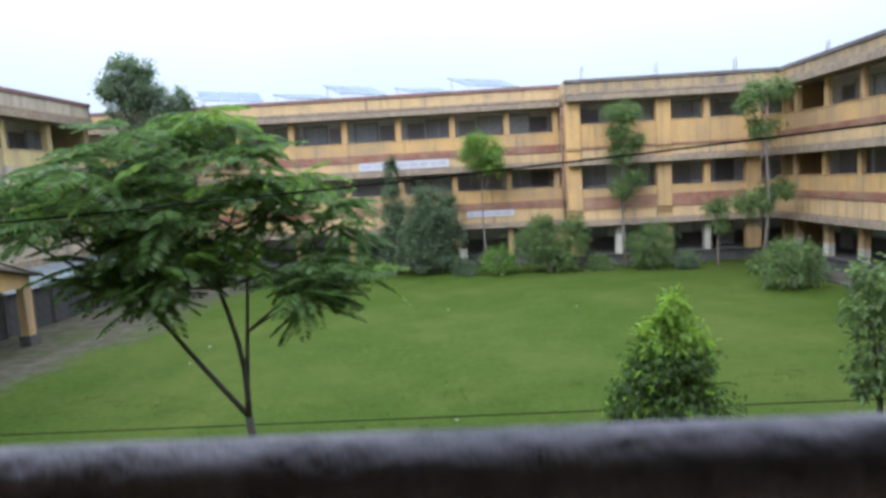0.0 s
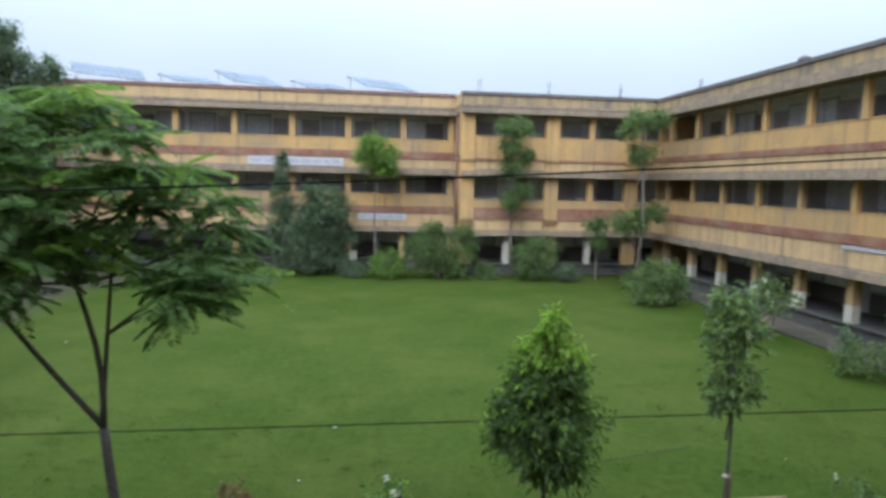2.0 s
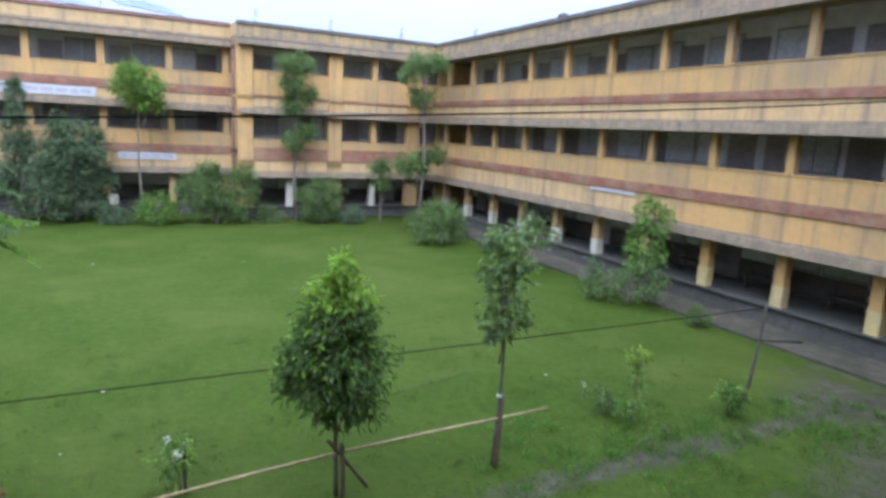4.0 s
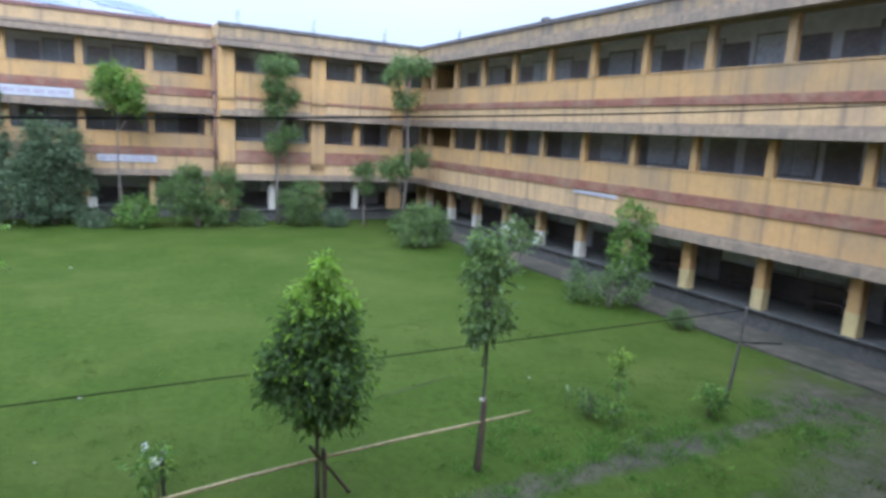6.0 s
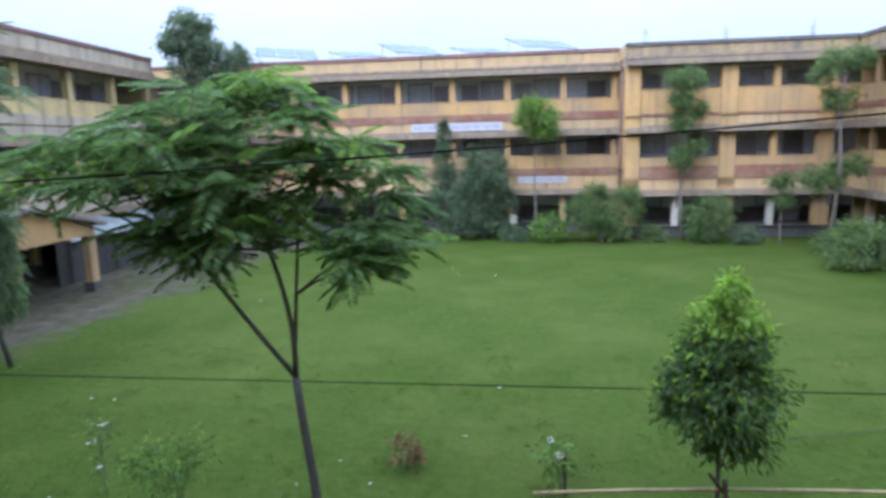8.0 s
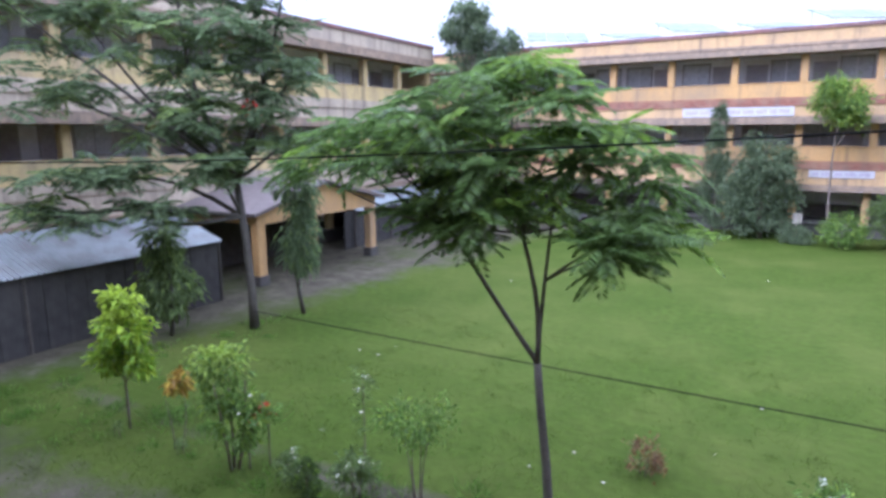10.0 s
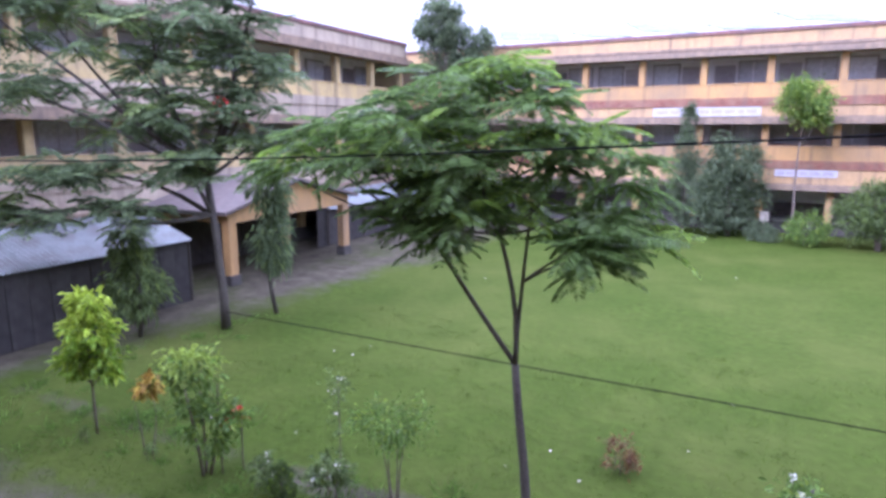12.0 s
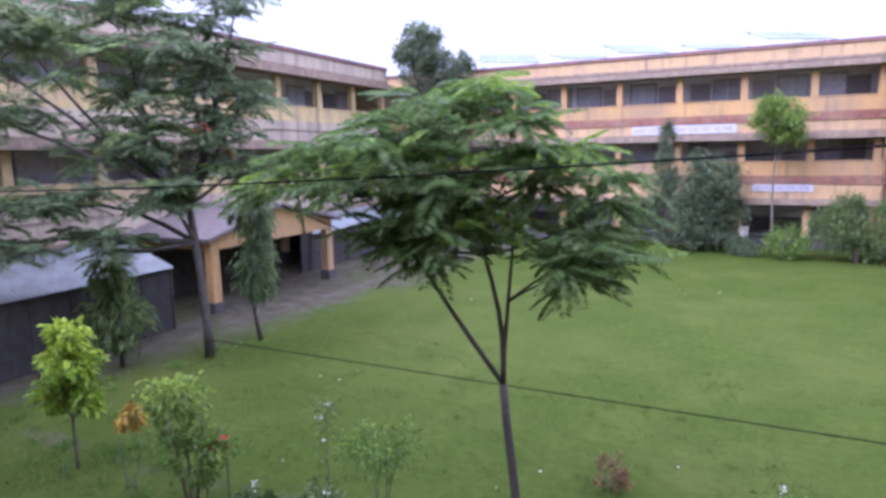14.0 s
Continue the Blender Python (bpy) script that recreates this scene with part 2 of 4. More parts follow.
# ---- ground ----
def ground_sheet():
    """One sheet to the horizon, finer and slightly uneven in the courtyard."""
    xs = [-1500, -400, -120, -60, -40] + [-30 + 1.0 * i for i in range(61)] + [40, 60, 120, 400, 1500]
    ys = [-1500, -400, -120, -40] + [-14 + 1.0 * i for i in range(65)] + [60, 100, 160, 400, 1500]
    v = []
    for y in ys:
        for x in xs:
            near = abs(x) < 30 and -14 < y < 50
            v.append((x, y, 0.035 * noise.noise((x * 0.25, y * 0.25, 0.0)) - 0.02 if near else -0.02))
    w = len(xs)
    f = [(j * w + i, j * w + i + 1, (j + 1) * w + i + 1, (j + 1) * w + i) for j in range(len(ys) - 1) for i in range(w - 1)]
    me = bpy.data.meshes.new("ground")
    me.from_pydata(v, [], f)
    me.polygons.foreach_set("use_smooth", [True] * len(me.polygons))
    return me


def lawn_material():
    m = material("rain_soaked_lawn", (0.039, 0.059, 0.0075), 0.9, 0.22, 5.0, (0.067, 0.08, 0.016), 0.85, 0.16, space="World", bump=0.9, spec=0.05)
    nt = m.node_tree
    n, link = nt.nodes, nt.links.new
    bsdf = n["Principled BSDF"]
    colour = bsdf.inputs["Base Color"].links[0].from_socket
    geo = n.new("ShaderNodeNewGeometry")
    # darker, lusher patches a metre or two across
    lush = n.new("ShaderNodeTexNoise")
    lush.inputs["Scale"].default_value, lush.inputs["Detail"].default_value = 0.55, 7.0
    lush.inputs["Roughness"].default_value = 0.7
    link(geo.outputs["Position"], lush.inputs["Vector"])
    deep = n.new("ShaderNodeMapRange")
    deep.inputs[1].default_value, deep.inputs[2].default_value = 0.4, 0.65
    deep.inputs[3].default_value, deep.inputs[4].default_value = 0.0, 0.5
    link(lush.outputs["Fac"], deep.inputs[0])
    green = n.new("ShaderNodeMixRGB")
    green.inputs[2].default_value = (0.027, 0.047, 0.005, 1)
    link(deep.outputs[0], green.inputs[0])
    link(colour, green.inputs[1])
    colour = green.outputs[0]
    # worn, muddy strips along the buildings and a footpath in the near right corner
    mud = n.new("ShaderNodeTexNoise")
    mud.inputs["Scale"].default_value, mud.inputs["Detail"].default_value = 0.35, 6.0
    link(geo.outputs["Position"], mud.inputs["Vector"])
    xyz = n.new("ShaderNodeSeparateXYZ")
    link(geo.outputs["Position"], xyz.inputs[0])

    def ranged(src, a, b):
        r = n.new("ShaderNodeMapRange")
        r.inputs[1].default_value, r.inputs[2].default_value = a, b
        link(src, r.inputs[0])
        return r.outputs[0]

    def maths(op, a, b):
        q = n.new("ShaderNodeMath")
        q.operation = op
        for i, s in enumerate((a, b)):
            if isinstance(s, (int, float)):
                q.inputs[i].default_value = s
            else:
                link(s, q.inputs[i])
        return q.outputs[0]

    west = ranged(maths("ADD", xyz.outputs[0], maths("MULTIPLY", xyz.outputs[1], -0.12)), -14.4, -17.0)
    near = ranged(xyz.outputs[1], 6.1, 5.0)
    east = ranged(maths("ADD", xyz.outputs[0], maths("MULTIPLY", xyz.outputs[1], -1.1)), 2.2, 5.6)
    bed = ranged(maths("ABSOLUTE", maths("SUBTRACT", xyz.outputs[1], 7.25), 0.0), 0.55, 0.12)
    west = maths("MAXIMUM", west, maths("MULTIPLY", bed, maths("ADD", 0.42, maths("MULTIPLY", maths("MAXIMUM", ranged(xyz.outputs[0], 3.5, 6.0), ranged(maths("ABSOLUTE", maths("ADD", xyz.outputs[0], 5.2), 0.0), 1.8, 1.0)), 0.55))))
    bare = maths("MAXIMUM", west, maths("MAXIMUM", maths("MULTIPLY", near, 0.8), maths("MULTIPLY", east, 0.75)))
    tufts = n.new("ShaderNodeTexNoise")
    tufts.inputs["Scale"].default_value, tufts.inputs["Detail"].default_value = 1.6, 8.0
    tufts.inputs["Roughness"].default_value = 0.75
    link(geo.outputs["Position"], tufts.inputs["Vector"])
    rough_edge = maths("ADD", maths("MULTIPLY", maths("SUBTRACT", mud.outputs["Fac"], 0.5), 1.7), maths("MULTIPLY", maths("SUBTRACT", tufts.outputs["Fac"], 0.5), 1.6))
    wobble = maths("ADD", bare, rough_edge)
    mask = ranged(maths("MULTIPLY", wobble, maths("MINIMUM", maths("MULTIPLY", bare, 3.0), 1.0)), 0.3, 0.95)
    soil = n.new("ShaderNodeMixRGB")
    soil.inputs[1].default_value = (0.034, 0.03, 0.021, 1)
    soil.inputs[2].default_value = (0.09, 0.081, 0.052, 1)
    link(ranged(tufts.outputs["Fac"], 0.35, 0.7), soil.inputs[0])
    mix = n.new("ShaderNodeMixRGB")
    link(soil.outputs[0], mix.inputs[2])
    link(mask, mix.inputs[0])
    link(colour, mix.inputs[1])
    link(mix.outputs[0], bsdf.inputs["Base Color"])
    return m


lawn = ground_sheet()
lawn.materials.append(lawn_material())
tagged(new("ground", lawn), "rain-soaked green courtyard lawn with muddy worn edges", "lawn", kind="structure")


# ---- the school wings ----
FLOORS = (0.58, 3.75, 7.05)          # floor levels
CORRIDOR = 2.4


def wing(name, label, length, at, pillars, sills=(None, 4.6, 7.9), roof=10.55, wall=YELLOW, fascia=CREAM, ends=(True, True), pillar_width=0.36,
         ground_pillars=None, depth=9.0, wide=(), top_fascia=None, doors=True, seed=1, ground_top=2.3, band=MAROON, split=None, shifts=(0.0, 0.0, 0.0), white_foot=False, extra_ground=(),
         coping=CAPPING, bands=((), (-0.32, 0.12), (-0.32, 0.12))):
    """A three-storey wing with open corridors. Local x runs along the front, y into the building, z up."""
    rnd = random.Random(seed)
    top = thing(name, label, "school building", at, kind="structure")
    n = length

    def run(kind, y0, y1, z0, z1, mat, text="", x0=0.0, x1=None):
        return part(kind, Solid().box((x0, y0, z0), (n if x1 is None else x1, y1, z1)).mesh(kind, mat), top, text)

    run("plinth", 0.0, depth, -0.1, FLOORS[0], PLINTH, "dark plinth")
    # veranda floor shares the plinth's near-black colour, darker than the corridor floors
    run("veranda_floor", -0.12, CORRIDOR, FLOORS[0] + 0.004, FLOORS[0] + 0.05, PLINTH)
    for k, (low, sill) in enumerate(zip(FLOORS, sills)):
        ceiling = FLOORS[k + 1] - 0.15 if k < 2 else 9.75
        head = ground_top if k == 0 else (5.75 if k == 1 else 9.3)
        run("back_wall", CORRIDOR, CORRIDOR + 0.2, low, ceiling, INNER)
        if k == 0:
            run("dado", CORRIDOR - 0.03, CORRIDOR - 0.003, low + 0.06, low + 0.85, DADO, "dark painted dado")
        if k:
            run("corridor_floor", 0.06, CORRIDOR, low - 0.15, low, FLOORING)
            # parapet, painted band and the beam below it
            run("parapet", 0.0, 0.14, low + bands[k][1], sill, wall)
            run("sill_coping", -0.03, 0.17, sill, sill + 0.05, wall)
            run("painted_band", -0.06, 0.14, low + bands[k][0], low + bands[k][1], band, "maroon painted band" if band == MAROON else "")
            low_beam = FLOORS[k - 1] + (2.07 if k == 1 else 2.45)
            if split and k == 1:
                run("fascia_beam", 0.0, 0.2, low_beam, low + bands[k][0], CREAM, "weathered pale beam", x1=split)
                run("fascia_beam", 0.0, 0.2, low_beam, low + bands[k][0], wall, "freshly painted yellow beam", x0=split)
            else:
                run("fascia_beam", 0.0, 0.2, low_beam, low + bands[k][0], fascia)
            run("sunshade", -0.5, 0.0, head_of[k - 1] + 0.1, head_of[k - 1] + 0.22, STAINED, "rain-stained concrete sunshade")
            run("sunshade_edge", -0.56, -0.5, head_of[k - 1] + 0.04, head_of[k - 1] + 0.34, STAINED)
            run("lintel_beam", 0.0, 0.22, head_of[k - 1], FLOORS[k - 1] + (2.07 if k == 1 else 2.45), STAINED)
            run("corridor_soffit", 0.22, CORRIDOR, low - 0.2, low - 0.154, SOFFIT)
        else:
            head_of = {0: ground_top, 1: 5.75, 2: 9.3}
        if k == 2:
            run("sunshade", -0.5, 0.0, 9.4, 9.52, STAINED, "rain-stained concrete sunshade")
            run("sunshade_edge", -0.56, -0.5, 9.36, 9.66, STAINED)
            run("lintel_beam", 0.0, 0.22, 9.3, 9.75, STAINED)
            run("corridor_soffit", 0.22, CORRIDOR, 9.7, 9.748, SOFFIT)
            run("roof_slab", -0.1, depth, 9.752, 9.9, STAINED)
            run("roof_parapet", 0.0, 0.16, 9.9, roof - 0.18, top_fascia or fascia)
            run("roof_coping", -0.08, 0.24, roof - 0.18, roof, coping, "dark weathered coping")
            run("rear_wall", depth - 0.2, depth, FLOORS[0], 9.752, wall)
            run("rear_parapet", depth - 0.16, depth, 9.9, roof, fascia)
    for flag, x in ((ends[0], 0.0), (ends[1], n - 0.22)):
        if flag:
            part("end_wall", Solid().box((x, 0.23, FLOORS[0]), (x + 0.22, depth - 0.21, 9.75)).mesh("end_wall", wall), top)
            part("end_parapet", Solid().box((x, 0.17, 9.9), (x + 0.2, depth - 0.17, roof - 0.02)).mesh("end_parapet", fascia), top)
    # pillars between sill and lintel
    for k in range(3):
        z0, z1 = (FLOORS[0] + 0.05, ground_top) if k == 0 else (sills[k] + 0.05, head_of[k])
        w = pillar_width + (0.09 if white_foot and k == 0 else 0.0)
        shaft = Solid().chamfered((-w / 2, 0.0, z0), (w / 2, w, z1), 0.025).mesh("pillar", WHITEWASH if k == 0 and ground_pillars == "white" else wall)
        foot = Solid().chamfered((-w / 2 - 0.015, -0.012, z0), (w / 2 + 0.015, w + 0.015, z0 + 0.66), 0.03)
        feet = foot.mesh("pillar_foot", WHITEWASH), foot.mesh("pillar_foot", FADED)
        for x in list(pillars) + (list(extra_ground) if k == 0 else []):
            column = part("pillar", shaft, top, m=Matrix.Translation((x + shifts[k], 0.01, 0)))
            if white_foot and k == 0:
                near = x > n - 26      # the feet near the viewpoint's wing have yellowed
                part("pillar_foot", feet[near], column, "yellowed foot" if near else "whitewashed foot")
        if wide:
            slab = Solid().chamfered((-0.42, -0.1, z0 - (0.0 if k == 0 else 1.6)), (0.42, 0.36, z1 + (1.0 if k < 2 else 0.02)), 0.03).mesh("pilaster", wall)
            for x in wide:
                part("pilaster", slab, top, m=Matrix.Translation((x, -0.02, 0)))
    # doors and shuttered windows in the corridor's back wall
    if doors:
        leaf = Solid().box((-0.55, -0.06, 0), (0.55, 0.0, 2.05)).box((-0.05, -0.075, 0.05), (0.05, -0.06, 2.0)).mesh("classroom_door", DOOR)
        shut = Solid().box((-0.7, -0.05, 0), (-0.03, 0.0, 1.25)).box((0.03, -0.05, 0), (0.7, 0.0, 1.25)).mesh("shutter", SHUTTER)
        frame_ = Solid().box((-0.78, -0.03, -0.08), (0.78, 0, 0)).box((-0.78, -0.03, 1.25), (0.78, 0, 1.33)).box((-0.78, -0.03, 0), (-0.7, 0, 1.25)).box(
            (0.7, -0.03, 0), (0.78, 0, 1.25)).mesh("window_frame", DOOR)
        marks = sorted(list(pillars) + list(wide))
        for k in range(3):
            for i in range(len(marks) - 1):
                a, b = marks[i], marks[i + 1]
                if b - a < 1.9:
                    continue
                first = rnd.random() < 0.5
                s, t = (a + (b - a) * 0.28, a + (b - a) * 0.72) if first else (a + (b - a) * 0.74, a + (b - a) * 0.3)
                if k != 0 or i % 2 == 0:
                    part("classroom_door", leaf, top, m=Matrix.Translation((s, CORRIDOR - 0.004, FLOORS[k] + 0.01)))
                win = part("window", frame_, top, m=Matrix.Translation((t, CORRIDOR - 0.004, FLOORS[k] + 0.95)))
                if b - a > 2.4:
                    part("shutter", shut, win, m=Matrix.Translation((0, 0, 0)))
    return top


YA, YB, XR, XL = 38.49, 36.17, 17.61, -21.0
X0 = -10.52
# back wing: front faces the camera; local x = world x
back_left = -27.0
wing("school_building", "yellow three-storey school wing with maroon bands, rain-stained", 5.9 - back_left, Matrix.Translation((back_left, YA, 0)),
     [X0 + 3.3 * i - back_left for i in range(-4, 5)] + [5.62 - back_left], ends=(True, False), seed=3, roof=10.7)
wing("school_building", "yellow stair block of the school with broad pilasters", XR - 5.85 + 7.0, Matrix.Translation((5.85, YB, 0)),
     [13.75 - 5.85], sills=(None, 4.4, 8.07), roof=10.6, wide=(6.25 - 5.85, 11.3 - 5.85, 16.3 - 5.85), ends=(True, False), ground_pillars="white", depth=9.5,
     top_fascia=TAN, seed=5, extra_ground=(8.7 - 5.85,), coping=DARK_COPING, bands=((), (-0.5, 0.2), (-0.37, -0.24)))
# right wing: front faces -x; local x runs to -y
RW_Y = YB - 0.05
wing("school_building", "yellow three-storey school wing with long open corridors", RW_Y + 9.0, pose(XR, RW_Y, 0, 0, 0, -90),
     [RW_Y - (20.39 + 2.79 * i) for i in range(-8, 6)], seed=8, depth=9.0, split=RW_Y - 18.07, shifts=(0.2, 0.0, 0.12), white_foot=True, pillar_width=0.27, top_fascia=TAN, coping=DARK_COPING,
     bands=((), (-0.27, 0.1), (-0.24, 0.04)))
# left wing: front faces +x; local x runs to +y
LW_Y = -9.0
wing("school_building", "pale weathered three-storey school wing behind trees", 35.2 - LW_Y, pose(XL, LW_Y, 0, 0, 0, 90),
     [28.2 + 3.25 * i - LW_Y for i in range(-9, 3)], wall=FADED, fascia=PALE, band=PALE, seed=11, roof=10.75)
# the wing whose first-floor corridor the camera looks out of; front faces +y
NEAR_Y = -0.1
wing("school_building", "yellow school wing with the corridor of the viewpoint", XR - XL, pose(XR, NEAR_Y, 0, 0, 0, 180),
     [1.8 + 3.3 * i for i in range(0, 12)], seed=14)


# ---- foliage helpers ----
def foliage(name, base, young, translucent=0.45, rough=0.42):
    a = material(name, base, rough, 0.15, 3.0, per_island=0.45, translucent=translucent, bump=0, spec=0.3)
    b = material(name + "_bright", young, rough, 0.15, 3.0, per_island=0.4, translucent=translucent, bump=0, spec=0.3)
    return a, b


# the brighter feathery tone also draws the lit top of the crown
FERNY = foliage("feathery_leaf", (0.105, 0.168, 0.042), (0.16, 0.25, 0.036), 0.6)
MANGO = foliage("glossy_leaf", (0.075, 0.12, 0.028), (0.2, 0.31, 0.03), 0.5)
LIME = foliage("lime_leaf", (0.19, 0.31, 0.022), (0.31, 0.42, 0.03))
SHRUB = foliage("shrub_leaf", (0.125, 0.178, 0.055), (0.175, 0.24, 0.055), 0.5)
DUSKY = foliage("dusky_leaf", (0.125, 0.168, 0.085), (0.15, 0.19, 0.085), 0.5)
FRESH = foliage("fresh_leaf", (0.13, 0.215, 0.04), (0.23, 0.32, 0.045), 0.5)
ASHEN = foliage("ashen_leaf", (0.145, 0.2, 0.09), (0.19, 0.26, 0.08), 0.58)
DRY = foliage("dry_leaf", (0.3, 0.18, 0.03), (0.5, 0.36, 0.05), 0.2)
RUST = foliage("rusty_leaf", (0.15, 0.075, 0.035), (0.2, 0.11, 0.04), 0.15)
RED = foliage("red_petal", (0.4, 0.035, 0.02), (0.5, 0.08, 0.03), 0.2)
WHITE = foliage("white_petal", (0.75, 0.75, 0.68), (0.8, 0.78, 0.6), 0.25)


def unit(a):
    return a / np.maximum(np.linalg.norm(a, axis=-1, keepdims=True), 1e-6)


def blades(name, at, way, length, width, mats, young, rng, fold=0.25):
    """Folded, pointed leaves: where they start, which way they point, how long and wide."""
    at, way = np.asarray(at, float), unit(np.asarray(way, float))
    n = len(at)
    side = unit(np.cross(way, unit(rng.normal(size=(n, 3)) * 0.6 + (0, 0, 1.0))))
    up = np.cross(side, way)
    length, width = np.broadcast_to(length, n)[:, None], np.broadcast_to(width, n)[:, None]
    mid = at + way * length * 0.45 + up * width * fold
    tip = at + way * length - np.array([0, 0, 1.0]) * length * 0.12
    v = np.stack([at, mid + side * width / 2, tip, mid - side * width / 2], 1).reshape(-1, 3)
    k = np.arange(n) * 4
    f = np.stack([k, k + 1, k + 2, k, k + 2, k + 3], 1).reshape(-1, 3)
    me = bpy.data.meshes.new(name)
    me.from_pydata(v.tolist(), [], f.tolist())
    for m in mats:
        me.materials.append(m)
    me.polygons.foreach_set("material_index", np.repeat(np.asarray(young).astype(int), 2).tolist())
    me.update()
    return me


def clumps(rng, centre, radii, count, each, spread, shell=0.55, floor=None):
    """Points in clumps over an uneven ellipsoid; also the way outwards at each."""
    c = unit(rng.normal(size=(count, 3))) * (shell + (1 - shell) * rng.random((count, 1))) * np.asarray(radii)
    p = (c[:, None] + rng.normal(size=(count, each, 3)) * spread * (0.6 + 0.8 * rng.random((count, 1, 1)))).reshape(-1, 3)
    out = unit(p / np.asarray(radii) + rng.normal(size=p.shape) * 0.5)
    p = p + np.asarray(centre)
    if floor is not None:
        keep = p[:, 2] > floor
        p, out = p[keep], out[keep]
    return p, out


def limb_points(a, b, rng, bend=0.08, n=6):
    a, b = np.asarray(a, float), np.asarray(b, float)
    s = np.linspace(0, 1, n)[:, None]
    sway = rng.normal(size=3) * bend * np.linalg.norm(b - a)
    return a + (b - a) * s + sway * np.sin(np.pi * s)


def limb(name, a, b, r0, r1, rng, parent, mat=BARK, bend=0.08, label="", sides=7):
    pts = limb_points(a, b, rng, bend)
    radii = np.linspace(r0, r1, len(pts))
    return part(name, Solid().tube([tuple(p) for p in pts], list(radii), sides).mesh(name, mat, True), parent, label)


# ---- trees with feathery, doubly divided leaves ----
def fronds(name, roots, ways, length, rng, mats, young, stations=11, spread=0.155, width=0.036):
    """Feathery leaves: a drooping stalk with rows of narrow leaflets on both sides."""
    n = len(roots)
    ways = unit(np.asarray(ways, float))
    s = np.linspace(0.14, 1.0, stations)
    size = length * (0.75 + 0.5 * rng.random(n))
    side = unit(np.cross(ways, np.array([0, 0, 1.0]) + rng.normal(size=(n, 3)) * 0.22))
    droop = 0.12 + 0.35 * rng.random(n)
    p = roots[:, None] + ways[:, None] * (size[:, None] * s)[..., None]
    p[..., 2] -= droop[:, None] * size[:, None] * s ** 2
    reach = spread * (np.sin(np.pi * (0.18 + 0.74 * s)) ** 0.7) * (size / length)[:, None]
    at, way, long_, yng = [], [], [], []
    for sign in (-1, 1):
        d = side[:, None] * sign * 0.86 + ways[:, None] * 0.5 - np.array([0, 0, 0.22])
        at.append(p.reshape(-1, 3))
        way.append((d + np.zeros_like(p)).reshape(-1, 3))
        long_.append(reach.reshape(-1))
        yng.append(np.repeat(young, stations))
    long_ = np.concatenate(long_) * (0.85 + 0.3 * rng.random(2 * n * stations))
    return blades(name, np.concatenate(at), np.concatenate(way), long_, width, mats, np.concatenate(yng), rng, fold=0.1)


